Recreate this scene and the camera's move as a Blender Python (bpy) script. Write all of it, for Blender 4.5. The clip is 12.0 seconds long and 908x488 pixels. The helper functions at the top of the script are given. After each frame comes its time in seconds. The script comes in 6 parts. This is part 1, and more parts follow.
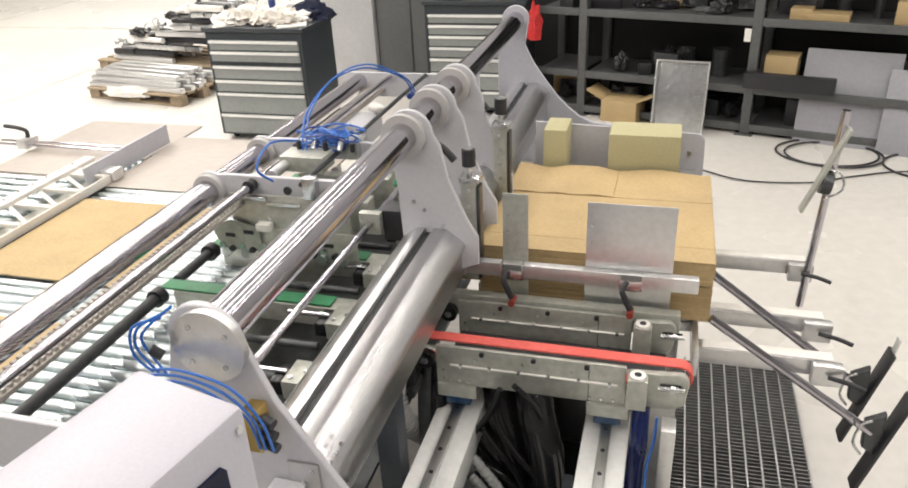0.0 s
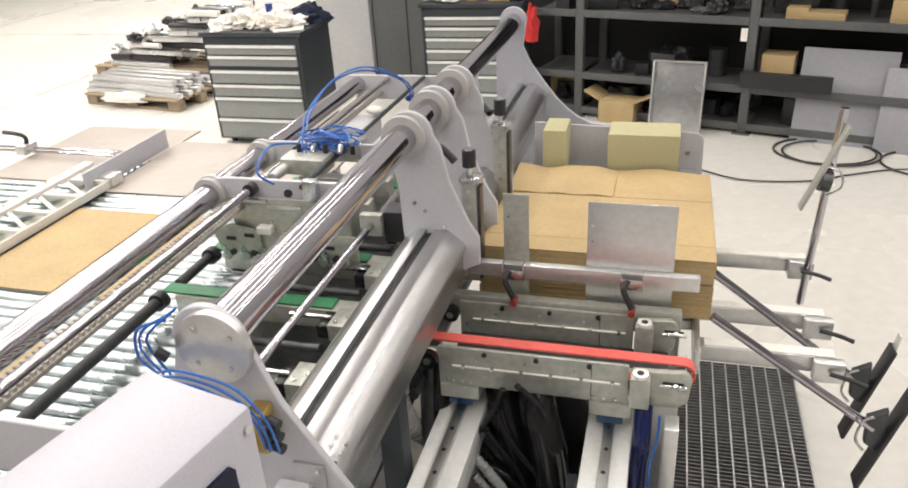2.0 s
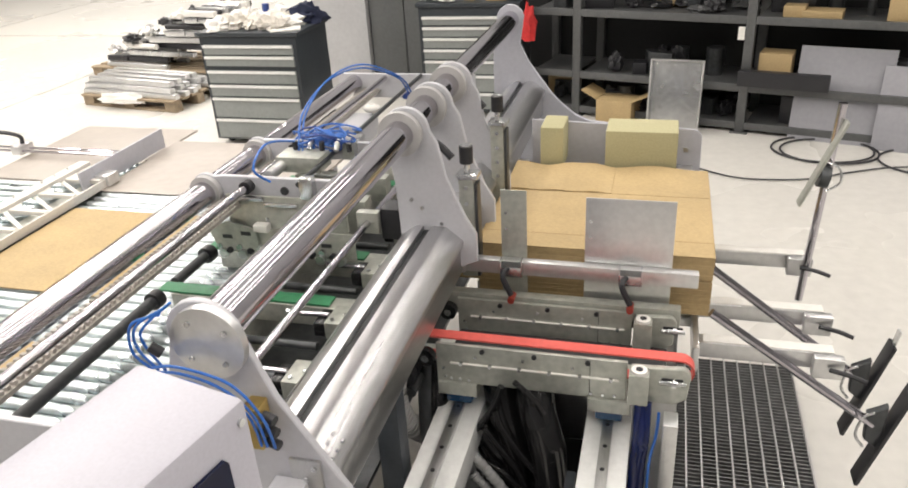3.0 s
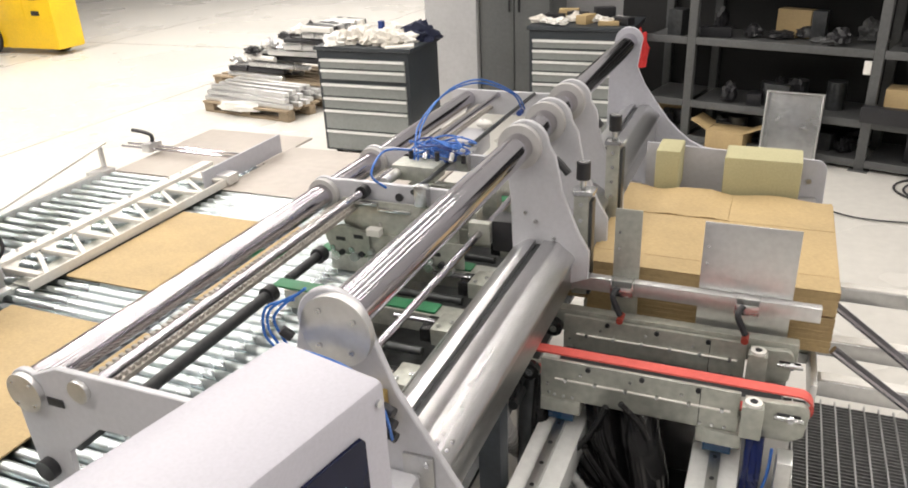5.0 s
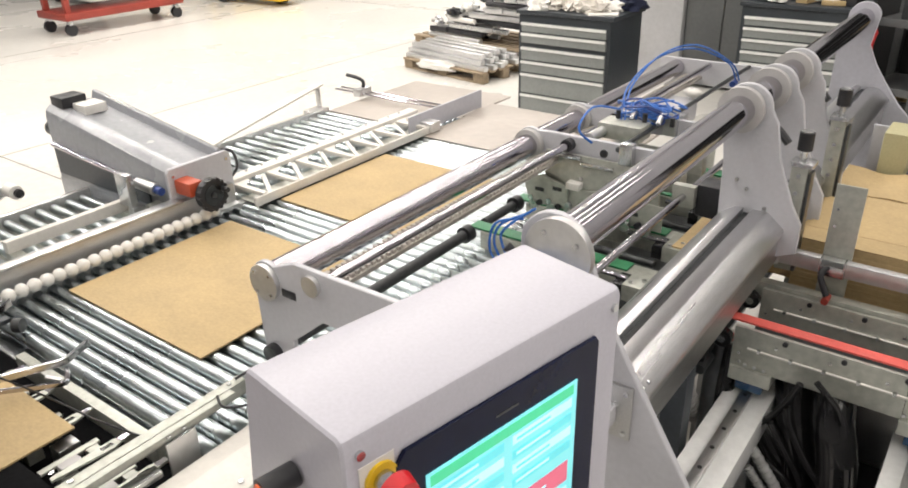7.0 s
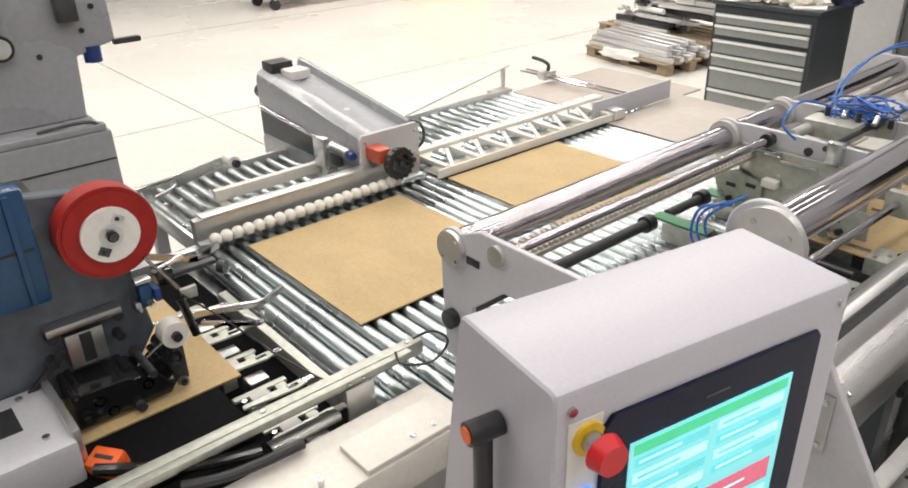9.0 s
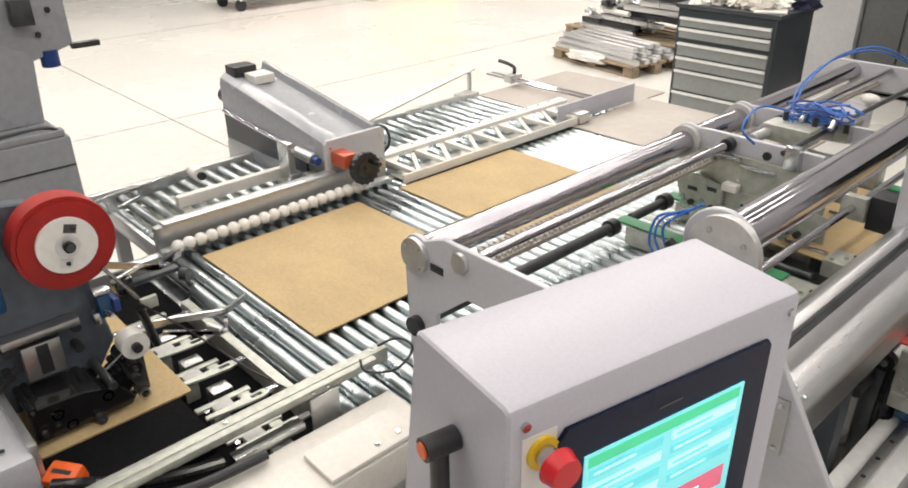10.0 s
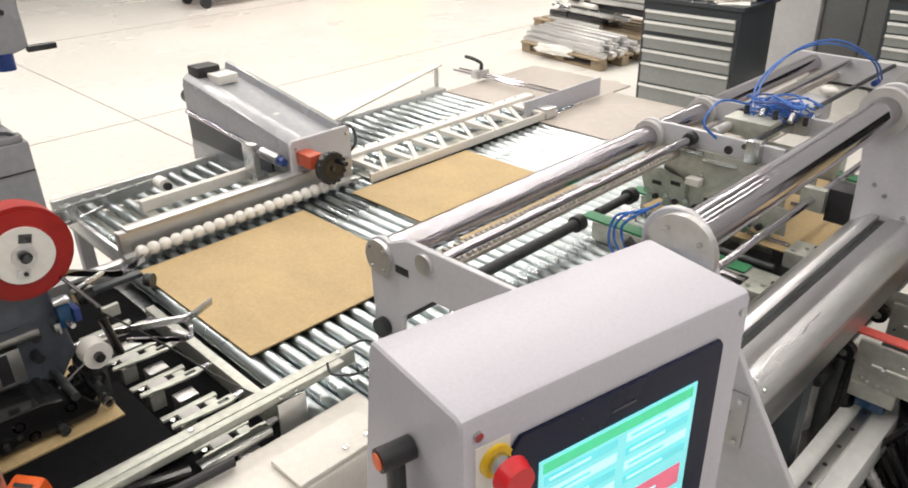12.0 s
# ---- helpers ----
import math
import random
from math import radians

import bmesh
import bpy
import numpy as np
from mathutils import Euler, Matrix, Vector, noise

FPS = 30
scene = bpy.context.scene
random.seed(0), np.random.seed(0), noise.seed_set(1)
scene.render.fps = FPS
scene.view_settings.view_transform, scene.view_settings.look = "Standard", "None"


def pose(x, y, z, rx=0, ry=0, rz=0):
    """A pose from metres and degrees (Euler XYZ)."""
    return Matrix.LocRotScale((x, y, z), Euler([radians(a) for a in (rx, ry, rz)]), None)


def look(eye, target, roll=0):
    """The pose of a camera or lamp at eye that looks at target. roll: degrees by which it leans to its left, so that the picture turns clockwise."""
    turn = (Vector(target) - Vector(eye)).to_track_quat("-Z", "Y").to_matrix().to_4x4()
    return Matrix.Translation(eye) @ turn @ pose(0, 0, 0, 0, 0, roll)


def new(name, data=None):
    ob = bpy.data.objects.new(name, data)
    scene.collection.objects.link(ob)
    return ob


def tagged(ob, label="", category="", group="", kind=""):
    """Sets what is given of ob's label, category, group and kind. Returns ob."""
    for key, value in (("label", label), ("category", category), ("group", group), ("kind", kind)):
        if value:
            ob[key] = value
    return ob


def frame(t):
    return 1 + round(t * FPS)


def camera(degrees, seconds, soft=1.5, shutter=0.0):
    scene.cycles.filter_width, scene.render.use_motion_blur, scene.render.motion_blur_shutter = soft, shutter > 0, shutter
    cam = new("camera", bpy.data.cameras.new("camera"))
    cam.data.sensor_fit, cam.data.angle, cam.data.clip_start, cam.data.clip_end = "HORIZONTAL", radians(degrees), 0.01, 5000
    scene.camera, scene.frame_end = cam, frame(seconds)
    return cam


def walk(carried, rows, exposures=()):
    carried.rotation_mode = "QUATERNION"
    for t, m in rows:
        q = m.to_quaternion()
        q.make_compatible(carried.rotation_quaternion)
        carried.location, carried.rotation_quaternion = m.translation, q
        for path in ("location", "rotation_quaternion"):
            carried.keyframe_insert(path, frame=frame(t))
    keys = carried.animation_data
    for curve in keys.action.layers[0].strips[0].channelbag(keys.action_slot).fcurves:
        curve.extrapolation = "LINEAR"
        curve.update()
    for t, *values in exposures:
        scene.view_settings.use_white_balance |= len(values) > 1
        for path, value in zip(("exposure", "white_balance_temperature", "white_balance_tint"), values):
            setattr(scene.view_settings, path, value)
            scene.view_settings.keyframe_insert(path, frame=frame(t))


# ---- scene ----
cam = camera(61.3, 12.0, soft=1.8)
PATH = [
    (0, (0.244, 0.306, 2.149), (-0.262, 2.015, 1.242), -2.8),
    (0.5, (0.24, 0.306, 2.148), (-0.261, 2.023, 1.256), -2.8),
    (1, (0.239, 0.302, 2.148), (-0.27, 2.021, 1.261), -3.0),
    (1.5, (0.236, 0.303, 2.148), (-0.267, 2.026, 1.265), -2.9),
    (2, (0.237, 0.298, 2.146), (-0.265, 2.012, 1.245), -3.3),
    (2.5, (0.241, 0.303, 2.135), (-0.255, 2.015, 1.228), -3.5),
    (4.5, (0.197, 0.281, 2.122), (-0.391, 1.999, 1.284), -1.9),
    (5, (0.181, 0.262, 2.107), (-0.541, 1.931, 1.274), -2.6),
    (5.5, (0.169, 0.245, 2.098), (-0.602, 1.888, 1.259), -2.4),
    (6, (0.165, 0.215, 2.093), (-0.725, 1.8, 1.259), -2.8),
    (6.5, (0.161, 0.181, 2.082), (-0.8, 1.724, 1.247), -2.4),
    (7, (0.136, 0.13, 2.064), (-0.946, 1.564, 1.186), -1.5),
    (7.5, (0.128, 0.107, 2.05), (-1.06, 1.452, 1.168), -1.8),
    (7.7, (0.125, 0.089, 2.047), (-1.108, 1.391, 1.162), -1.8),
    (9.3, (0.094, 0.07, 2.04), (-1.281, 1.214, 1.145), -1.5),
    (9.5, (0.096, 0.076, 2.042), (-1.265, 1.235, 1.145), -1.3),
    (10, (0.103, 0.087, 2.054), (-1.218, 1.293, 1.159), -0.9),
    (10.5, (0.105, 0.097, 2.056), (-1.174, 1.338, 1.148), -0.6),
    (11, (0.112, 0.105, 2.061), (-1.158, 1.351, 1.147), -0.9),
    (11.5, (0.114, 0.109, 2.067), (-1.156, 1.355, 1.153), -1.0),
    (12, (0.115, 0.11, 2.068), (-1.155, 1.358, 1.158), -1.2),
]
walk(cam, [(t, look(eye, target, roll)) for t, eye, target, roll in PATH],
     [(0.0, 0.18), (4.5, 0.13), (6.5, 0.07), (7.5, 0.03), (9.3, -0.05), (12.0, -0.04)])

# ---- world, lamps, exposure ----
scene.view_settings.exposure = 0.0
world = bpy.data.worlds.new("hall_air")
scene.world = world
world.use_nodes = True
world.node_tree.nodes["Background"].inputs[0].default_value = (0.9, 0.95, 1.0, 1)
world.node_tree.nodes["Background"].inputs[1].default_value = 0.015


def hall_lamp(x, y, z, w, l, watts, colour=(0.99, 0.935, 0.872)):
    data = bpy.data.lights.new("tube_light", "AREA")
    data.shape, data.size, data.size_y, data.energy, data.color = "RECTANGLE", w, l, watts, colour
    ob = new("tube_light", data)
    ob.matrix_basis = pose(x, y, z)
    return ob


for lx, watts in ((-10.0, 350), (-7.6, 280), (-5.3, 210), (-3.2, 140), (-1.4, 110), (0.5, 115), (2.4, 130), (4.3, 130), (6.4, 130)):
    hall_lamp(lx, 6.0, 5.6, 0.11, 19.0, watts * (1.68 if lx < -3 else 1.45))

# ---- materials ----
MATS = {}


def shader(name, colour, rough=0.5, metal=0.0, scale=30.0, vary=0.12, bump=0.0, big=2.5, colour2=None, rough_vary=0.1,
           stretch=(1, 1, 1), spec=0.5, alpha_glow=0.0, coat=0.0):
    """A surface with fine grain and large stains; stretch draws the grain out along an axis."""
    m = bpy.data.materials.new(name)
    m.use_nodes = True
    nt = m.node_tree
    n, l = nt.nodes, nt.links
    b = n["Principled BSDF"]
    b.inputs["Roughness"].default_value = rough
    b.inputs["Metallic"].default_value = metal
    b.inputs["Specular IOR Level"].default_value = spec
    if coat:
        b.inputs["Coat Weight"].default_value = coat
        b.inputs["Coat Roughness"].default_value = 0.12
    tc = n.new("ShaderNodeTexCoord")
    mp = n.new("ShaderNodeMapping")
    mp.inputs["Scale"].default_value = stretch
    l.new(tc.outputs["Object"], mp.inputs["Vector"])
    fine = n.new("ShaderNodeTexNoise")
    fine.inputs["Scale"].default_value, fine.inputs["Detail"].default_value = scale, 6
    wide = n.new("ShaderNodeTexNoise")
    wide.inputs["Scale"].default_value, wide.inputs["Detail"].default_value = big, 4
    for k in (fine, wide):
        l.new(mp.outputs[0], k.inputs["Vector"])
    add = n.new("ShaderNodeMath")
    add.operation = "ADD"
    l.new(fine.outputs["Fac"], add.inputs[0])
    l.new(wide.outputs["Fac"], add.inputs[1])
    ramp = n.new("ShaderNodeMapRange")
    ramp.inputs["From Min"].default_value, ramp.inputs["From Max"].default_value = 0.65, 1.35
    l.new(add.outputs[0], ramp.inputs["Value"])
    mix = n.new("ShaderNodeMix")
    mix.data_type = "RGBA"
    c2 = colour2 or [c * (1 - 2 * vary) for c in colour]
    mix.inputs[6].default_value = (*c2, 1)
    mix.inputs[7].default_value = (*[min(1, c * (1 + vary * 0.6)) for c in colour], 1)
    l.new(ramp.outputs[0], mix.inputs[0])
    l.new(mix.outputs[2], b.inputs["Base Color"])
    rr = n.new("ShaderNodeMapRange")
    rr.inputs["To Min"].default_value = max(0.02, rough - rough_vary)
    rr.inputs["To Max"].default_value = min(1, rough + rough_vary)
    l.new(wide.outputs["Fac"], rr.inputs["Value"])
    l.new(rr.outputs[0], b.inputs["Roughness"])
    if bump:
        bp = n.new("ShaderNodeBump")
        bp.inputs["Strength"].default_value, bp.inputs["Distance"].default_value = bump, 0.002
        l.new(fine.outputs["Fac"], bp.inputs["Height"])
        l.new(bp.outputs[0], b.inputs["Normal"])
    MATS[name] = m
    return m


def glow(name, colour, strength):
    m = shader(name, colour, 0.15)
    b = m.node_tree.nodes["Principled BSDF"]
    b.inputs["Emission Color"].default_value = (*colour, 1)
    b.inputs["Emission Strength"].default_value = strength
    return m


CHROME = shader("polished_chrome", (0.53, 0.51, 0.55), 0.075, 1.0, 40, 0.04, rough_vary=0.02)
STEEL = shader("brushed_steel", (0.55, 0.55, 0.55), 0.34, 1.0, 60, 0.12, 0.05, stretch=(6, 0.6, 6))
ZINC = shader("zinc_plated_steel", (0.66, 0.67, 0.68), 0.26, 1.0, 25, 0.14, 0.05, rough_vary=0.1)
ALU = shader("anodised_aluminium", (0.72, 0.72, 0.72), 0.32, 0.85, 50, 0.08, 0.03)
MILLED = shader("milled_plate", (0.49, 0.50, 0.45), 0.38, 0.5, 45, 0.16, 0.06)
PAINT = shader("grey_lacquer", (0.54, 0.54, 0.575), 0.42, 0.0, 80, 0.05, 0.03, coat=0.3)
PAINT2 = shader("light_grey_powder_coat", (0.50, 0.49, 0.55), 0.37, 0.0, 220, 0.05, 0.06)
SLATE = shader("blue_grey_machine_paint", (0.33, 0.34, 0.365), 0.26, 0.0, 40, 0.08, 0.03, coat=0.3)
LAVENDER = shader("pale_violet_grey_plate", (0.49, 0.49, 0.54), 0.42, 0.0, 60, 0.06, 0.03)
DARK = shader("black_plastic", (0.022, 0.022, 0.026), 0.42, 0.0, 60, 0.2, 0.05)
RUBBER = shader("dark_rubber", (0.055, 0.058, 0.062), 0.6, 0.0, 60, 0.2, 0.1)
OIL = shader("dark_oiled_steel", (0.09, 0.095, 0.10), 0.35, 0.6, 30, 0.25, 0.1)
NYLON = shader("milky_nylon", (0.47, 0.46, 0.455), 0.38, 0.0, 40, 0.05, 0.02)
WHITE = shader("white_plastic", (0.80, 0.78, 0.74), 0.35, 0.0, 50, 0.06, 0.02)
CREAM = shader("cream_paint", (0.74, 0.71, 0.66), 0.42, 0.0, 70, 0.06, 0.04)
GREEN = shader("green_belt", (0.03, 0.20, 0.085), 0.5, 0.0, 60, 0.12, 0.05)
REDBELT = shader("red_rubber_belt", (0.72, 0.12, 0.10), 0.5, 0.0, 60, 0.1, 0.05)
REDTAPE = shader("red_tape_roll", (0.36, 0.018, 0.015), 0.38, 0.0, 30, 0.15, 0.02, spec=0.3)
ORANGE = shader("orange_plastic", (0.80, 0.13, 0.02), 0.4, 0.0, 60, 0.08, 0.02)
BLUE = shader("blue_air_hose", (0.035, 0.15, 0.52), 0.28, 0.0, 60, 0.1)
BLUEDARK = shader("blue_motor_paint", (0.02, 0.05, 0.22), 0.4, 0.0, 60, 0.1)
CARD = shader("brown_cardboard", (0.49, 0.36, 0.185), 0.72, 0.0, 90, 0.10, 0.08, big=4.0, stretch=(1, 1.6, 1))
CARDEDGE = shader("corrugated_edge", (0.42, 0.28, 0.14), 0.85, 0.0, 160, 0.2, 0.3)
FOAM = shader("olive_foam", (0.46, 0.43, 0.26), 0.9, 0.0, 140, 0.08, 0.25)
TANRACK = shader("tan_toothed_rack", (0.52, 0.49, 0.45), 0.45, 0.5, 60, 0.15, 0.05)
YELLOW = shader("yellow_paint", (0.85, 0.55, 0.015), 0.4, 0.0, 30, 0.08)
REDPAINT = shader("red_oxide_paint", (0.30, 0.045, 0.03), 0.5, 0.0, 30, 0.15)
CHESTDARK = shader("dark_slate_lacquer", (0.035, 0.042, 0.05), 0.4, 0.0, 50, 0.15)
CHESTGREY = shader("drawer_grey_lacquer", (0.25, 0.265, 0.26), 0.42, 0.0, 40, 0.08, 0.02)
WOOD = shader("pallet_wood", (0.36, 0.28, 0.19), 0.8, 0.0, 25, 0.25, 0.3, stretch=(1, 8, 8))
BEIGE = shader("beige_sheet", (0.42, 0.375, 0.335), 0.45, 0.0, 20, 0.06, 0.02)
WALL = shader("plaster_wall", (0.50, 0.50, 0.51), 0.8, 0.0, 30, 0.06, 0.08)
CEIL = shader("pale_ceiling", (0.52, 0.52, 0.52), 0.9, 0.0, 5, 0.04)
# near-black that paints the shade deep inside the rack
RACKSHADE = shader("rack_depth_shade", (0.012, 0.012, 0.013), 0.7, 0.0, 40, 0.2)
CLOTH = shader("crumpled_cloth", (0.70, 0.66, 0.60), 0.9, 0.0, 40, 0.15, 0.2)
NAVY = shader("navy_cloth", (0.015, 0.02, 0.05), 0.9, 0.0, 40, 0.2, 0.2)
REDCLOTH = shader("red_cloth", (0.55, 0.03, 0.03), 0.85, 0.0, 40, 0.2, 0.2)
RACKGREY = shader("rack_grey_paint", (0.115, 0.118, 0.12), 0.5, 0.2, 40, 0.12, 0.05)
BEAMALU = shader("planed_aluminium", (0.66, 0.66, 0.67), 0.29, 1.0, 50, 0.07, 0.03, stretch=(6, 0.5, 6), rough_vary=0.06)
DARKPAINT = shader("dark_grey_lacquer", (0.052, 0.060, 0.070), 0.45, 0.0, 60, 0.15, 0.05)
STOPRED = shader("stop_button_red", (0.62, 0.012, 0.02), 0.35, 0.0, 60, 0.05)
DRIVERED = shader("faded_red_plastic", (0.52, 0.09, 0.04), 0.45, 0.0, 60, 0.1)
BRASS = shader("brass_fitting", (0.62, 0.45, 0.16), 0.3, 1.0, 40, 0.1)
CLEARHOSE = shader("ribbed_clear_hose", (0.42, 0.42, 0.42), 0.22, 0.2, 40, 0.2)
ANOD = shader("matt_anodised_profile", (0.80, 0.80, 0.79), 0.42, 0.3, 50, 0.07, 0.03)
# black of the real belt, and of shade painted under head and grippers
BELTANDSHADE = shader("black_belt_and_shade", (0.008, 0.008, 0.009), 0.8, 0.0, 90, 0.25, 0.05, spec=0.05)
JOINT = shader("joint_filler", (0.22, 0.20, 0.18), 0.8, 0.0, 60, 0.3)
GLOSSBLACK = shader("gloss_black_steel", (0.014, 0.014, 0.015), 0.12, 0.0, 60, 0.2, 0.03)
NAVYGLOSS = shader("navy_cable_jacket", (0.006, 0.014, 0.085), 0.18, 0.0, 60, 0.1)
LOCKER = shader("dark_grey_locker_paint", (0.12, 0.125, 0.125), 0.45, 0.0, 30, 0.1, 0.02)
HEADPLATE = shader("blue_grey_head_plate", (0.105, 0.122, 0.15), 0.36, 0.2, 30, 0.2, 0.04)
ROLLER = shader("zinc_roller", (0.50, 0.55, 0.565), 0.28, 1.0, 25, 0.12, 0.03, rough_vary=0.08)
VALVEBLUE = shader("blue_valve_plastic", (0.012, 0.06, 0.15), 0.25, 0.0, 60, 0.1)
FLOORMAT = shader("polished_concrete", (0.67, 0.65, 0.61), 0.28, 0.0, 14, 0.06, 0.02, big=0.45, rough_vary=0.12)

# ---- mesh tools ----
ORIGIN = {}


def box(bm, x0, x1, y0, y1, z0, z1, bevel=0.0, m=None):
    """A block between two corners, bevelled; m places it."""
    g = bmesh.ops.create_cube(bm, size=1.0)["verts"]
    t = Matrix.Translation(((x0 + x1) / 2, (y0 + y1) / 2, (z0 + z1) / 2)) @ Matrix.Diagonal((abs(x1 - x0), abs(y1 - y0), abs(z1 - z0), 1))
    bmesh.ops.transform(bm, matrix=t, verts=g)
    if bevel:
        e = list({e for v in g for e in v.link_edges})
        r = bmesh.ops.bevel(bm, geom=e, offset=bevel, segments=2, affect="EDGES", profile=0.6)
        g = list({v for f in r["faces"] for v in f.verts} | {v for v in g if v.is_valid})
    if m is not None:
        bmesh.ops.transform(bm, matrix=m, verts=g)
    return bm


def rod(bm, a, b, r, n=20, r2=None):
    """A round bar from a to b."""
    a, b = Vector(a), Vector(b)
    d = b - a
    m = Matrix.Translation((a + b) / 2) @ d.to_track_quat("Z", "Y").to_matrix().to_4x4()
    bmesh.ops.create_cone(bm, cap_ends=True, segments=n, radius1=r, radius2=r if r2 is None else r2, depth=d.length, matrix=m)
    return bm


def ball(bm, c, r, sx=1, sy=1, sz=1, u=14, v=9):
    bmesh.ops.create_uvsphere(bm, u_segments=u, v_segments=v, radius=r, matrix=Matrix.Translation(c) @ Matrix.Diagonal((sx, sy, sz, 1)))
    return bm


def plate(bm, outline, axis, a, b, bevel=0.0):
    """A flat plate: outline in the two other axes, from a to b along axis."""
    def at(p, w):
        return {"x": (w, p[0], p[1]), "y": (p[0], w, p[1]), "z": (p[0], p[1], w)}[axis]
    lo = [bm.verts.new(at(p, a)) for p in outline]
    hi = [bm.verts.new(at(p, b)) for p in outline]
    fs = [bm.faces.new(lo), bm.faces.new(list(reversed(hi)))]
    k = len(outline)
    for i in range(k):
        fs.append(bm.faces.new((lo[i], hi[i], hi[(i + 1) % k], lo[(i + 1) % k])))
    bmesh.ops.recalc_face_normals(bm, faces=fs)
    if bevel:
        es = list({e for f in fs[:2] for e in f.edges})
        bmesh.ops.bevel(bm, geom=es, offset=bevel, segments=1, affect="EDGES")
    return bm


def arc(cx, cz, r, a0, a1, n=10):
    return [(cx + r * math.cos(radians(a0 + (a1 - a0) * i / n)), cz + r * math.sin(radians(a0 + (a1 - a0) * i / n))) for i in range(n + 1)]


def part(name, bm, material, parent=None, label="", smooth=True, origin=None, pivot=None):
    """Links a bmesh as one mesh object under a thing or a part; parents hold world places, less their own origin."""
    o = Vector(ORIGIN.get(parent.name, (0, 0, 0))) if parent is not None else Vector(origin or (0, 0, 0))
    at = o
    if pivot is not None:
        at, o = o, Vector(pivot)
    bmesh.ops.translate(bm, verts=bm.verts, vec=-o)
    me = bpy.data.meshes.new(name)
    bm.to_mesh(me)
    bm.free()
    me.materials.append(material)
    if smooth:
        me.shade_smooth()
        me.set_sharp_from_angle(angle=radians(32))
    ob = new(name, me)
    if parent is not None:
        ob.parent = parent
        ob.location = o - at
    else:
        ob.location = o
    ORIGIN[ob.name] = tuple(o)
    if label:
        ob["label"] = label
    return ob


def thing(name, base, label, category, group="", kind=""):
    e = new(name)
    e.location = base
    e.empty_display_size = 0.05
    ORIGIN[e.name] = tuple(base)
    return tagged(e, label, category, group, kind)


def B():
    return bmesh.new()


def tube_path(bm, pts, r, n=8):
    """A hose through the given points, smoothed."""
    P = [Vector(p) for p in pts]
    fine = []
    for i in range(len(P) - 1):
        p0, p1, p2, p3 = P[max(0, i - 1)], P[i], P[i + 1], P[min(len(P) - 1, i + 2)]
        for k in range(6):
            t = k / 6
            fine.append(0.5 * ((2 * p1) + (p2 - p0) * t + (2 * p0 - 5 * p1 + 4 * p2 - p3) * t * t + (3 * p1 - p0 - 3 * p2 + p3) * t ** 3))
    fine.append(P[-1])
    rings = []
    up = Vector((0.13, 0.21, 0.97))
    for i, p in enumerate(fine):
        d = (fine[min(i + 1, len(fine) - 1)] - fine[max(i - 1, 0)]).normalized()
        s = d.cross(up)
        s = s.normalized() if s.length > 1e-3 else d.orthogonal().normalized()
        u = s.cross(d)
        rings.append([bm.verts.new(p + r * (math.cos(2 * math.pi * k / n) * s + math.sin(2 * math.pi * k / n) * u)) for k in range(n)])
    for a, b in zip(rings, rings[1:]):
        for k in range(n):
            bm.faces.new((a[k], b[k], b[(k + 1) % n], a[(k + 1) % n]))
    bm.faces.new(list(reversed(rings[0])))
    bm.faces.new(rings[-1])
    bmesh.ops.recalc_face_normals(bm, faces=bm.faces)
    return bm


def bolts(parent, places, axis, r=0.006, h=0.005, material=None):
    """One bolt head for each place; the heads share a mesh."""
    for p in places:
        d = {"x": (h, 0, 0), "y": (0, h, 0), "z": (0, 0, h), "-y": (0, -h, 0), "-x": (-h, 0, 0)}[axis]
        a = Vector(p)
        part("bolt", rod(B(), a, a + Vector(d), r, 10), material or ZINC, parent)


# ---- setting: hall ----
def hall():
    f = part("floor", box(B(), -19, 9, -9, 17, -0.2, 0), FLOORMAT)
    tagged(f, "pale polished concrete workshop floor with fine joints", "floor", kind="structure")
    bm = B()
    for jx in (-10.6, -6.55):
        box(bm, jx - 0.003, jx + 0.003, -9, 17, 0.0005, 0.0025)
    for jy in (2.74, 10.4):
        box(bm, -19, -5.3, jy - 0.004, jy + 0.004, 0.0005, 0.0025)
    tagged(part("floor_joint", bm, JOINT), "dark filled expansion joint in the concrete", "floor joint", kind="structure")
    for nm, c in (("wall_north", (-19, 9, 16.6, 17, 0, 6.2)), ("wall_south", (-19, 9, -9.4, -9, 0, 6.2)),
                  ("wall_west", (-19.4, -19, -9, 17, 0, 6.2)), ("wall_east", (9, 9.4, -9, 17, 0, 6.2))):
        tagged(part(nm, box(B(), *c), WALL), "plain pale grey plastered hall wall", "wall", kind="structure")
    tagged(part("ceiling", box(B(), -19, 9, -9, 17, 6.2, 6.4), CEIL), "plain pale hall ceiling", "ceiling", kind="structure")
    w = part("wall_pillar", box(B(), -3.27, -2.70, 7.75, 8.649, 0, 6.2, 0.01), WALL)
    tagged(w, "pale grey plastered pillar beside the tool chests", "pillar", kind="structure")
    w = part("wall_back", box(B(), -2.70, 9, 8.65, 8.8, 0, 6.2), WALL)
    tagged(w, "grey wall behind the storage rack", "wall", kind="structure")


hall()


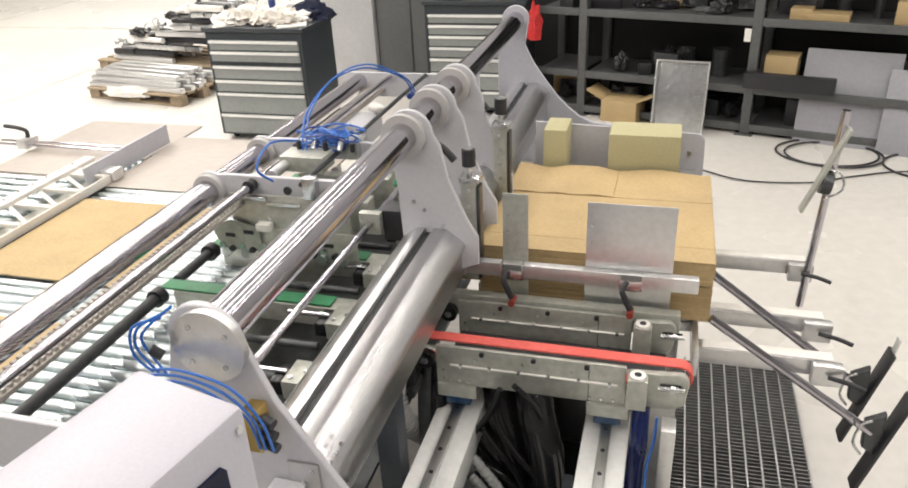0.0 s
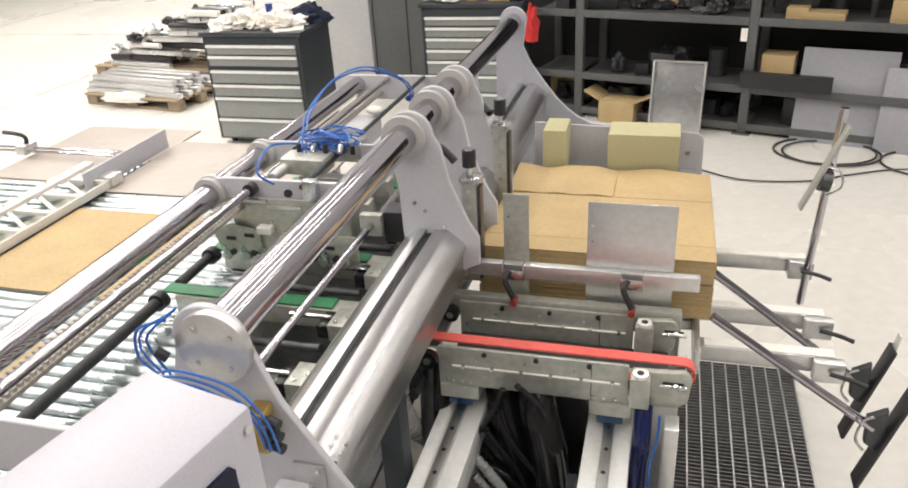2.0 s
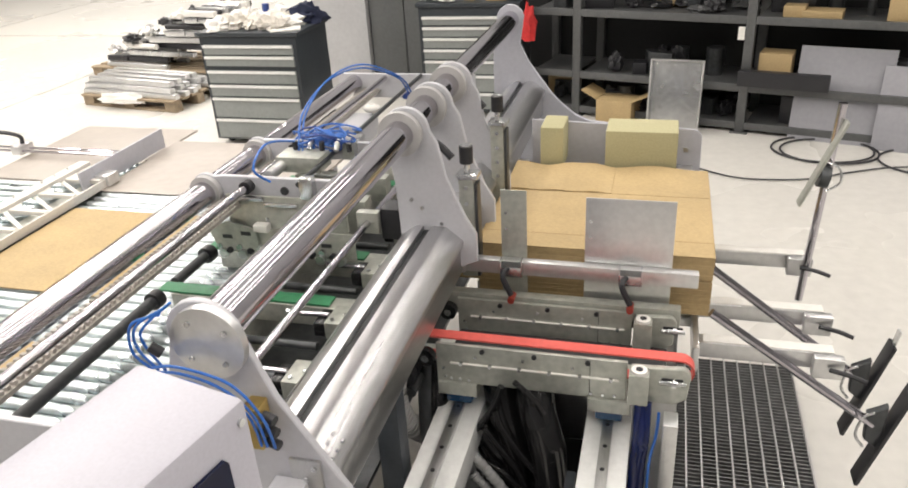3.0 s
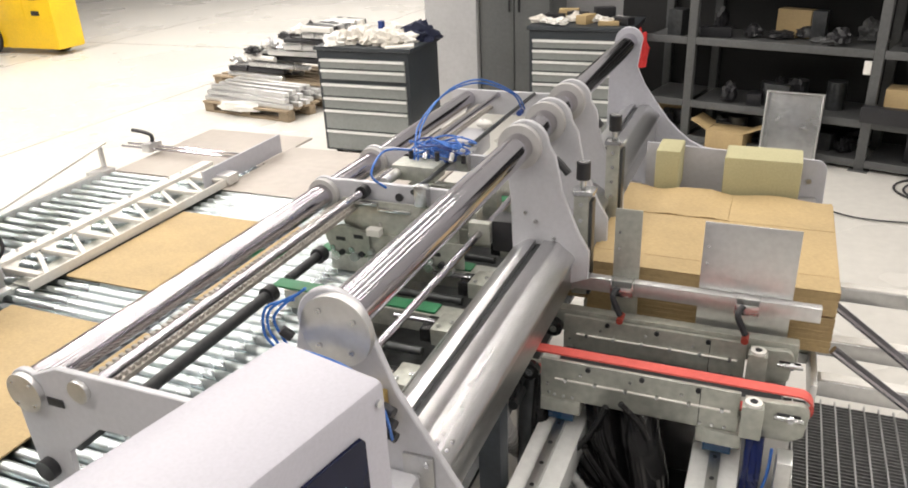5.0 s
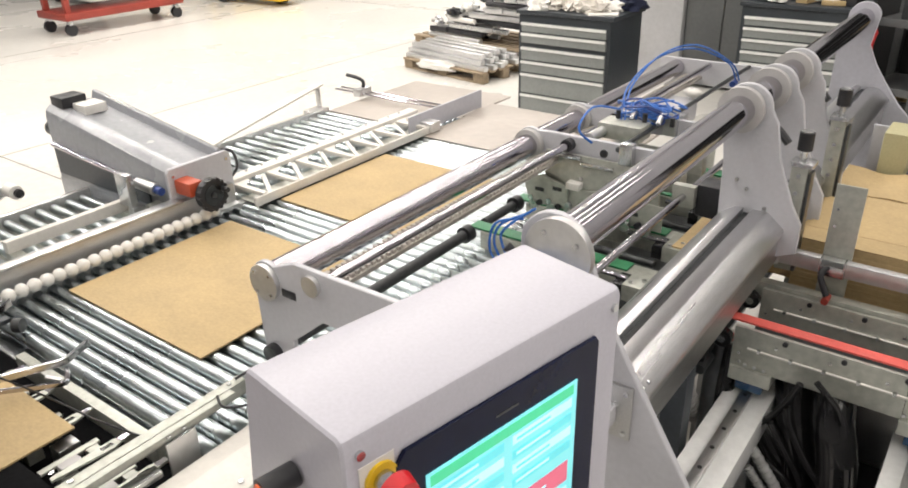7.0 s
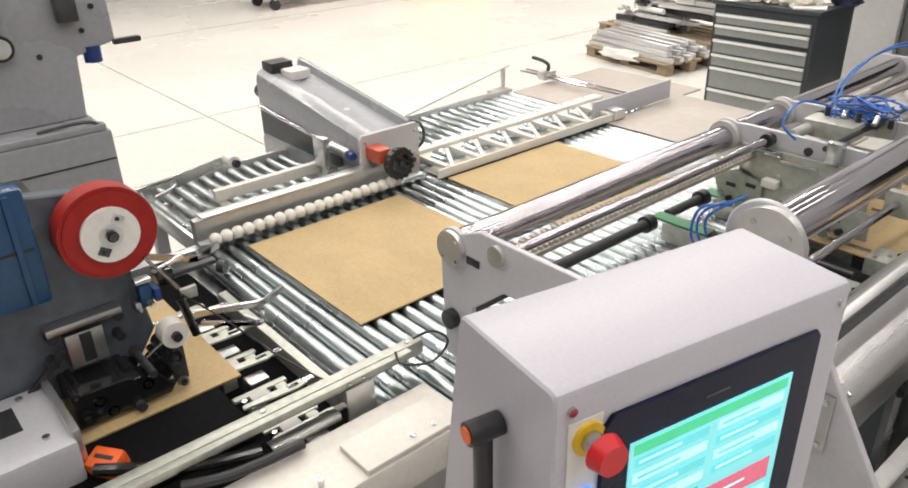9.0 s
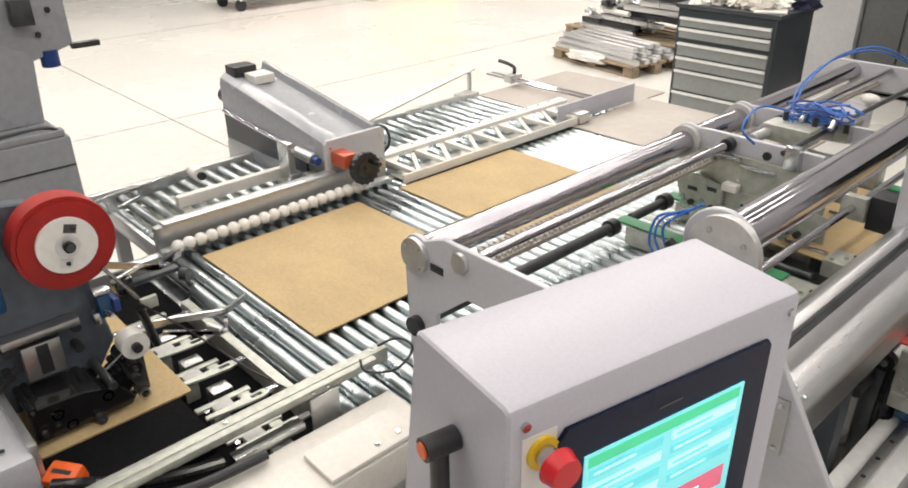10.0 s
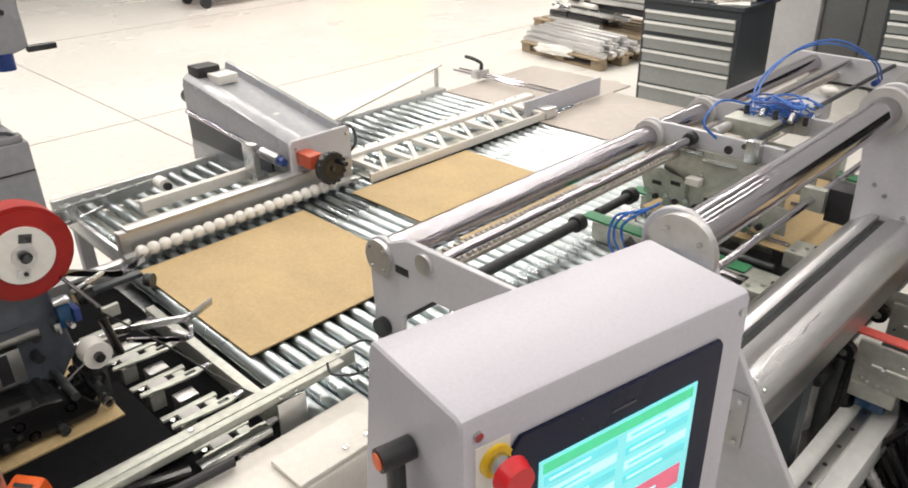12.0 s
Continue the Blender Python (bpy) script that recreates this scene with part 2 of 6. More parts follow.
# ---- roller conveyor ----
def conveyor():
    c = thing("roller_conveyor", (-1.8, 1.4, 0), "chrome roller conveyor carrying cardboard blanks", "conveyor")
    me_src = part("roller", rod(B(), (-2.30, 0, 0), (-1.02, 0, 0), 0.0218, 20), ROLLER)
    ys = [0.917 + 0.0512 * i for i in range(49)]
    first = True
    for y in ys:
        o = me_src if first else new("roller", me_src.data)
        first = False
        o.parent = c
        o.location = Vector((0, y, 0.8285)) - Vector(ORIGIN[c.name])
    for x0, x1 in ((-2.345, -2.305), (-1.015, -0.985)):
        part("side_frame", box(B(), x0, x1, -0.6, 3.4, 0.70, 0.853, 0.004), ALU, c)
    for x in (-2.32, -1.0):
        for y in (-0.4, 1.2, 2.9):
            part("leg", box(B(), x - 0.03, x + 0.03, y - 0.03, y + 0.03, 0, 0.70, 0.004), PAINT, c)
    part("under_tray", box(B(), -2.30, -1.02, 0.865, 3.4, 0.77, 0.785), ZINC, c, "steel tray under the rollers")
    # black slab puts the shade below the taping head into colour
    part("shade_bed", box(B(), -2.30, -1.18, -0.6, 0.60, 0.77, 0.848, 0.003), BELTANDSHADE, c, "black bed standing in for the shade under the taping head")


conveyor()


# ---- cardboard blanks ----
def blank_mesh():
    bm = B()
    box(bm, -0.345, 0.345, -0.33, 0.33, 0, 0.005)
    me = bpy.data.meshes.new("cardboard_blank")
    bm.to_mesh(me)
    bm.free()
    me.materials.append(CARD)
    return me


def blanks():
    me = blank_mesh()
    out = []
    landings = (-2.05, -1.1, -0.17, 0.8, 1.79, 2.79, 3.75, 4.72, 5.69, 6.67, 7.64, 8.59, 9.53, 10.5, 11.47, 12.44)
    for k, tl in enumerate(landings):
        o = new("cardboard_blank", me)
        tagged(o, "flat brown corrugated cardboard blank riding the rollers", "cardboard blank", "cardboard blanks on the conveyor")
        out.append((o, tl + 0.11, k))
    return out


BLANKS = blanks()


def stack():
    s = thing("cardboard_stack", (0.07, 2.64, 0.903), "stack of brown cardboard blanks in the feed hopper", "cardboard stack")
    rnd = random.Random(4)
    for name, z, top, x0 in (("lower_pile", 0.904, 1.008, -0.268), ("upper_pile", 1.020, 1.090, -0.262)):
        bm = B()
        while z < top:
            j = [rnd.uniform(-0.0012, 0.0012) for _ in range(2)]
            box(bm, x0 + j[0], 0.412 + j[0], 2.305 + j[1], 2.965 + j[1], z, z + 0.005)
            z += 0.0052
        tagged(part(name, bm, CARD, s), kind="stuff")
    # the uppermost sheet: near panel, and a far flap that stands up in waves behind a cut
    def sheet(x0, x1, y0, y1, nx, ny, height):
        bm = B()
        g = [[[bm.verts.new((x0 + (x1 - x0) * a / nx, y0 + (y1 - y0) * b / ny, 1.0905 + k * 0.0045 + height(x0 + (x1 - x0) * a / nx, b / ny))) for b in range(ny + 1)] for a in range(nx + 1)] for k in (0, 1)]
        for a in range(nx):
            for b in range(ny):
                bm.faces.new((g[1][a][b], g[1][a + 1][b], g[1][a + 1][b + 1], g[1][a][b + 1]))
                bm.faces.new((g[0][a][b], g[0][a][b + 1], g[0][a + 1][b + 1], g[0][a + 1][b]))
        for a in range(nx):
            bm.faces.new((g[0][a][0], g[0][a + 1][0], g[1][a + 1][0], g[1][a][0]))
            bm.faces.new((g[1][a][ny], g[1][a + 1][ny], g[0][a + 1][ny], g[0][a][ny]))
        for b in range(ny):
            bm.faces.new((g[1][0][b], g[1][0][b + 1], g[0][0][b + 1], g[0][0][b]))
            bm.faces.new((g[0][nx][b], g[0][nx][b + 1], g[1][nx][b + 1], g[1][nx][b]))
        return bm
    part("top_panel", sheet(-0.262, 0.412, 2.303, 2.720, 8, 6, lambda x, v: 0.0), CARD, s)
    part("top_flap", sheet(-0.268, 0.095, 2.726, 2.968, 24, 10, lambda x, v: 0.003 + 0.007 * v * (0.7 + math.sin(24 * x + 2.2 * v)) + 0.002 * math.sin(51 * x)), CARD, s)
    part("top_flap", sheet(0.097, 0.412, 2.721, 2.968, 20, 10, lambda x, v: 0.001 + 0.006 * v * (0.7 + math.sin(21 * x + 1.0 + 2 * v))), CARD, s)
    part("fold_crease", box(B(), -0.262, 0.412, 2.392, 2.3935, 1.0953, 1.0957), CARDEDGE, s)


stack()


# ---- gantry: two chrome tubes, plates, beam ----
T1X, T1Z, T2X, T2Z, TR = -0.443, 1.468, -1.197, 1.188, 0.040


def gantry():
    g = thing("machine_gantry", (-0.6, 2.4, 0), "folder machine gantry with chrome tubes and grey plates", "machine frame")
    part("main_tube", rod(B(), (T1X, 1.17, T1Z), (T1X, 3.80, T1Z), TR, 40), CHROME, g, "polished chrome tube")
    part("rear_tube", rod(B(), (T2X, 1.15, T2Z), (T2X, 3.70, T2Z), TR, 40), CHROME, g, "polished chrome tube")
    # near plate of the main tube
    out = arc(T1X, T1Z, 0.068, 190, 0, 14) + [(-0.335, 1.36), (-0.13, 1.02), (-0.13, 0.55), (-0.55, 0.55), (-0.55, 1.30)]
    near = part("end_plate", plate(B(), out, "y", 1.185, 1.20, 0.002), PAINT, g)
    cap = part("tube_cap", rod(B(), (T1X + 0.015, 1.168, T1Z), (T1X + 0.015, 1.184, T1Z), 0.065, 40), ALU, near, "round aluminium cap")
    bolts(near, [(T1X + 0.015 + 0.044 * math.cos(a), 1.168, T1Z + 0.044 * math.sin(a)) for a in (0.6, 2.2, 3.9, 5.4)], "-y", 0.005, 0.004)
    part("cover_plate", box(B(), -0.330, -0.272, 1.178, 1.185, 1.128, 1.242, 0.002), STEEL, near, "small screwed steel plate")
    bolts(near, [(-0.284, 1.178, 1.228), (-0.284, 1.178, 1.142), (-0.302, 1.178, 1.20), (-0.310, 1.178, 1.19)], "-y", 0.005, 0.004)
    # middle plates with nylon collars
    for y in (2.20, 2.45, 2.70):
        out = arc(T1X + 0.012, T1Z + 0.005, 0.066, 200, 0, 14) + [(-0.345, 1.44), (-0.325, 1.34), (-0.275, 1.22), (-0.245, 1.17), (-0.245, 1.085),
                                                              (-0.30, 1.06), (-0.47, 1.12), (-0.475, 1.31)]
        p = part("slide_plate", plate(B(), out, "y", y, y + 0.016, 0.002), PAINT, g)
        part("collar", rod(B(), (T1X, y - 0.022, T1Z), (T1X, y - 0.001, T1Z), 0.062, 36), NYLON, p, "milky nylon collar")
        bolts(p, [(-0.40, y, 1.246), (-0.345, y, 1.20), (-0.43, y, 1.27)], "-y", 0.006, 0.004)
    # far plate with a swept edge
    out = arc(T1X, T1Z + 0.005, 0.062, 180, 10, 12) + [(-0.40, 1.36), (-0.36, 1.28), (-0.306, 1.204), (-0.25, 1.13), (-0.20, 1.08), (-0.143, 1.035), (-0.08, 1.008), (0.02, 0.998),
                                                         (0.02, 0.55), (-0.53, 0.55), (-0.525, 1.30)]
    part("end_plate", plate(B(), out, "y", 3.77, 3.79, 0.002), LAVENDER, g)
    # hollow beam with a slot
    out = [(-0.468, 1.135), (-0.285, 1.135), (-0.285, 1.146), (-0.288, 1.152), (-0.332, 1.188), (-0.340, 1.19), (-0.376, 1.19), (-0.376, 1.172), (-0.400, 1.172), (-0.400, 1.19), (-0.420, 1.19), (-0.427, 1.187), (-0.465, 1.160), (-0.468, 1.153)]
    bm_ = part("beam", plate(B(), out, "y", 1.201, 3.769, 0.001), BEAMALU, g, "planed aluminium beam with slot")
    # dark strip paints shade into the shallow slot
    part("slot_shade", box(B(), -0.3995, -0.3765, 1.201, 3.769, 1.1725, 1.176), OIL, bm_)
    part("lower_beam", box(B(), -0.455, -0.295, 1.201, 3.769, 1.04, 1.134, 0.004), STEEL, g, "dark steel lower beam")
    bolts(bm_, [(-0.302 - 0.018 * (i // 3), 1.27 + 0.026 * (i % 3), 1.160 + 0.015 * (i // 3)) for i in range(6)], "x", 0.006, 0.006)
    # lead screw under the main tube
    ls = part("lead_screw", rod(B(), (-0.595, 1.3, 1.16), (-0.595, 3.7, 1.16), 0.011, 16), CHROME, g)
    for y in (2.25,):
        part("screw_nut", box(B(), -0.63, -0.56, y, y + 0.03, 1.125, 1.195, 0.006), MILLED, ls)
        part("nut_block", box(B(), -0.56, -0.48, y + 0.02, y + 0.10, 1.10, 1.20, 0.004), DARK, ls)
    # rear tube plates
    out = arc(T2X, T2Z, 0.052, 200, 60, 10) + [(-1.10, 1.262), (-0.50, 1.262), (-0.50, 1.15), (-1.02, 1.13), (-1.13, 1.04), (-1.14, 0.86), (-1.235, 0.86), (-1.245, 1.10)]
    np_ = part("end_plate", plate(B(), out, "y", 1.15, 1.165, 0.002), PAINT, g)
    part("tube_cap", rod(B(), (T2X, 1.136, T2Z), (T2X, 1.149, T2Z), 0.047, 36), ALU, np_, "round aluminium cap")
    part("rod_cap", rod(B(), (-1.037, 1.138, 1.226), (-1.037, 1.149, 1.226), 0.026, 24), ALU, np_)
    bolts(np_, [(T2X + 0.036 * math.cos(a), 1.136, T2Z + 0.036 * math.sin(a)) for a in (0.8, 2.4, 4.0, 5.5)], "-y", 0.004, 0.003)
    wheel = part("bearing", rod(B(), (-1.20, 1.128, 0.985), (-1.20, 1.149, 0.985), 0.026, 24), DARK, np_)
    part("slot", box(B(), -1.145, -1.10, 1.1465, 1.1495, 1.165, 1.185, 0.001), DARK, np_)
    out = [(-1.28, 1.235), (-0.60, 1.235), (-0.60, 0.95), (-0.80, 0.95), (-0.85, 1.12), (-1.20, 1.12), (-1.28, 1.15)]
    part("end_plate", plate(B(), out, "y", 3.70, 3.716, 0.002), PAINT, g)
    part("guide_rod", rod(B(), (-1.04, 1.15, 1.216), (-1.04, 3.70, 1.216), 0.013, 16), CHROME, g)
    part("cross_rod", rod(B(), (-0.86, 2.35, 1.23), (-0.86, 3.70, 1.23), 0.009, 12), OIL, g)
    rk = part("rack", box(B(), -1.145, -1.068, 1.166, 3.70, 1.150, 1.162, 0.001), TANRACK, g, "tan toothed rack strip")
    bm = B()
    y = 1.2
    while y < 3.68:
        box(bm, -1.14, -1.108, y, y + 0.011, 1.1618, 1.172)
        box(bm, -1.105, -1.073, y + 0.009, y + 0.020, 1.1618, 1.172)
        y += 0.02
    tagged(part("rack_teeth", bm, TANRACK, rk), kind="stuff")
    # feet of the frame
    for x, y in ((-0.5, 1.19), (-0.16, 1.19), (-0.5, 3.78), (-0.05, 3.78)):
        part("foot", box(B(), x - 0.03, x + 0.03, y - 0.04, y + 0.04, 0, 0.56, 0.003), PAINT, g)


gantry()


# ---- carriage on the rear tube ----
def carriage():
    c = thing("tool_carriage", (-1.0, 2.4, 0.99), "grey carriage with blue air hoses on the rear tube", "machine carriage")
    out = arc(T2X, T2Z + 0.005, 0.056, 190, 60, 10) + [(-1.12, 1.245), (-0.74, 1.245), (-0.74, 1.185), (-1.06, 1.165), (-1.23, 1.15)]
    for y in (2.36, 2.72):
        p = part("carriage_plate", plate(B(), out, "y", y, y + 0.016, 0.002), PAINT, c)
        part("collar", rod(B(), (T2X, y - 0.022, T2Z), (T2X, y - 0.001, T2Z), 0.056, 32), NYLON, p)
        part("rod_bush", rod(B(), (-1.04, y - 0.03, 1.216), (-1.04, y - 0.001, 1.216), 0.022, 20), DARK, p)
        part("clamp_block", box(B(), -0.845, -0.80, y - 0.035, y - 0.001, 1.19, 1.262, 0.003), ZINC, p)
    body = part("tool_plate", box(B(), -1.12, -0.70, 2.335, 2.345, 1.045, 1.19, 0.002), MILLED, c)
    part("lower_plate", box(B(), -1.17, -0.68, 2.328, 2.334, 0.985, 1.075, 0.002), MILLED, c)
    for i in range(7):
        x = -1.15 + i * 0.07
        part("pressure_roller", rod(B(), (x, 2.305, 0.985), (x, 2.327, 0.985), 0.017, 18), ZINC, c)
    bolts(body, [(-1.09 + 0.11 * i, 2.335, 1.06 + 0.05 * (i % 2)) for i in range(4)], "-y", 0.006, 0.004)
    lo = part("end_lug", plate(B(), [(-1.20, 1.075), (-1.12, 1.10), (-1.02, 1.075), (-1.02, 1.0), (-1.17, 0.99)], "y", 2.318, 2.3275, 0.001), MILLED, c)
    for x, z in ((-1.13, 1.045), (-1.06, 1.06), (-0.94, 1.03), (-0.86, 1.045), (-0.78, 1.03)):
        part("slot", box(B(), x - 0.018, x + 0.018, 2.3165 if x < -1.02 else 2.3265, 2.3175 if x < -1.02 else 2.3275, z - 0.007, z + 0.007, 0.0), DARK, c)
    part("step_rail", box(B(), -1.10, -0.98, 2.322, 2.334, 1.176, 1.190, 0.002), ZINC, c, "bright stepped rail")
    part("step_rail", box(B(), -0.98, -0.86, 2.322, 2.334, 1.160, 1.172, 0.002), ZINC, c)
    part("round_port", rod(B(), (-0.90, 2.328, 1.215), (-0.90, 2.3345, 1.215), 0.014, 16), DARK, c)
    part("nylon_tip", box(B(), -1.02, -0.97, 2.30, 2.334, 1.075, 1.10, 0.003), WHITE, c)
    for i in range(13):
        x = -1.165 + i * 0.037
        part("bearing", rod(B(), (x, 2.312, 1.008 - 0.012 * (i % 2)), (x, 2.327, 1.008 - 0.012 * (i % 2)), 0.011, 12), DARK if i % 2 else ZINC, c)
    part("cross_beam", box(B(), -1.0, -0.66, 2.40, 2.46, 1.10, 1.16, 0.003), MILLED, c)
    part("cross_beam", box(B(), -1.0, -0.66, 2.60, 2.65, 1.10, 1.16, 0.003), MILLED, c)
    part("valve_block", box(B(), -1.02, -0.86, 2.52, 2.62, 1.20, 1.255, 0.004), MILLED, c)
    part("valve_block", box(B(), -0.90, -0.80, 2.72, 2.80, 1.20, 1.25, 0.004), ZINC, c)
    part("cylinder", rod(B(), (-1.0, 2.42, 1.225), (-1.0, 2.66, 1.225), 0.018, 20), ALU, c)
    rnd = random.Random(7)
    for i in range(20):
        cx, cy = -0.90 + rnd.uniform(-0.03, 0.04), 2.66 + rnd.uniform(-0.03, 0.05)
        ra, rb, a0 = rnd.uniform(0.05, 0.11), rnd.uniform(0.018, 0.055), rnd.uniform(0, 6.28)
        lean = rnd.uniform(-0.4, 0.4)
        z = 1.258 + 0.0026 * i
        pts = []
        for q in range(rnd.choice((5, 6, 7))):
            a = a0 + 0.85 * q
            u, v = ra * math.cos(a), rb * math.sin(a)
            pts.append((cx + u * math.cos(lean) - v * math.sin(lean), cy + u * math.sin(lean) + v * math.cos(lean), z + 0.012 * math.sin(2 * a + i)))
        part("air_hose", tube_path(B(), pts, 0.0034), BLUE if i % 4 else BLUEDARK, c)
    for i in range(5):
        x = -0.98 + 0.05 * i
        part("hose_fitting", rod(B(), (x, 2.60, 1.255), (x, 2.60 + 0.03 * (i % 2), 1.285), 0.009, 12), ZINC if i % 2 else DARK, c)
    for o in (0.0, 0.014):
        part("air_hose", tube_path(B(), [(-0.96 + o, 2.58, 1.25), (-1.04 + o, 2.80, 1.315), (-1.0 + o, 2.95, 1.395 + o), (-0.90 + o, 3.06, 1.425 + o), (-0.81 + o, 3.22, 1.35), (-0.80 + o, 3.32, 1.26)], 0.0036), BLUE, c)
    part("air_hose", tube_path(B(), [(-0.95, 2.34, 1.24), (-0.99, 2.32, 1.29), (-1.0, 2.44, 1.33), (-0.96, 2.56, 1.30)], 0.004), BLUE, c)
    part("hose_end", rod(B(), (-0.80, 3.28, 1.25), (-0.80, 3.32, 1.25), 0.012, 16), BLUEDARK, c)
    # pneumatic cups behind
    part("white_cup", ball(B(), (-0.975, 3.33, 1.18), 0.030, 1.3, 1, 0.7), WHITE, c, "white plastic cup")
    part("cup_stem", rod(B(), (-0.975, 3.33, 1.12), (-0.975, 3.33, 1.2), 0.012, 12), ZINC, c)
    part("far_block", box(B(), -1.10, -0.96, 3.16, 3.36, 1.06, 1.15, 0.006), PAINT, c)


carriage()


# ---- belts that carry the blanks through the gantry ----
def belt_unit():
    u = thing("belt_transfer", (-0.7, 2.4, 0), "green belt transfer with dark drive shaft", "belt conveyor")
    part("drive_shaft", rod(B(), (-1.285, 1.28, 0.92), (-1.285, 2.08, 0.92), 0.019, 20), RUBBER, u, "dark rubber-coated shaft")
    part("drive_shaft", rod(B(), (-1.285, 2.20, 0.92), (-1.285, 2.40, 0.92), 0.017, 20), RUBBER, u)
    for y in (2.09, 2.41):
        part("pulley", rod(B(), (-1.285, y - 0.02, 0.92), (-1.285, y + 0.015, 0.92), 0.03, 24), DARK, u)
    for y in (2.155, 2.46, 2.80, 3.1):
        b = part("belt", box(B(), -1.30, -0.70, y - 0.028, y + 0.028, 0.926, 0.934, 0.003), GREEN, u, "flat green belt")
        part("belt_bed", box(B(), -1.25, -0.42, y - 0.034, y + 0.034, 0.86, 0.9255, 0.003), MILLED, u)
    for y0 in (1.72, 2.0, 2.30, 2.62):
        p = part("bed_plate", box(B(), -0.66, -0.42, y0, y0 + 0.10, 0.90, 0.955, 0.003), MILLED, u)
        bolts(p, [(-0.64 + 0.03 * i, y0 + 0.018 + 0.03 * (i % 3), 0.955) for i in range(7)], "z", 0.007, 0.006)
        part("roller_block", box(B(), -0.70, -0.665, y0 + 0.01, y0 + 0.09, 0.90, 0.945, 0.004), GLOSSBLACK, p)
        part("cross_pin", rod(B(), (-0.80, y0 + 0.05, 0.95), (-0.665, y0 + 0.05, 0.95), 0.008, 12), CHROME, p)
        part("slot", box(B(), -0.60, -0.54, y0 + 0.075, y0 + 0.09, 0.9555, 0.957), GLOSSBLACK, p)
    part("base_tray", box(B(), -0.98, -0.42, 1.25, 3.72, 0.70, 0.715), OIL, u)
    for i in range(9):
        y = 1.5 + 0.16 * i
        part("support_roller", rod(B(), (-0.97, y, 0.885), (-0.68, y, 0.885), 0.013, 12), OIL, u)
    part("support_bar", box(B(), -0.985, -0.965, 1.22, 3.72, 0.70, 0.90, 0.003), MILLED, u)
    for x, y in ((-0.95, 1.4), (-0.45, 1.4), (-0.95, 3.6), (-0.45, 3.6)):
        part("leg", box(B(), x - 0.025, x + 0.025, y - 0.025, y + 0.025, 0, 0.70, 0.003), PAINT, u)


belt_unit()


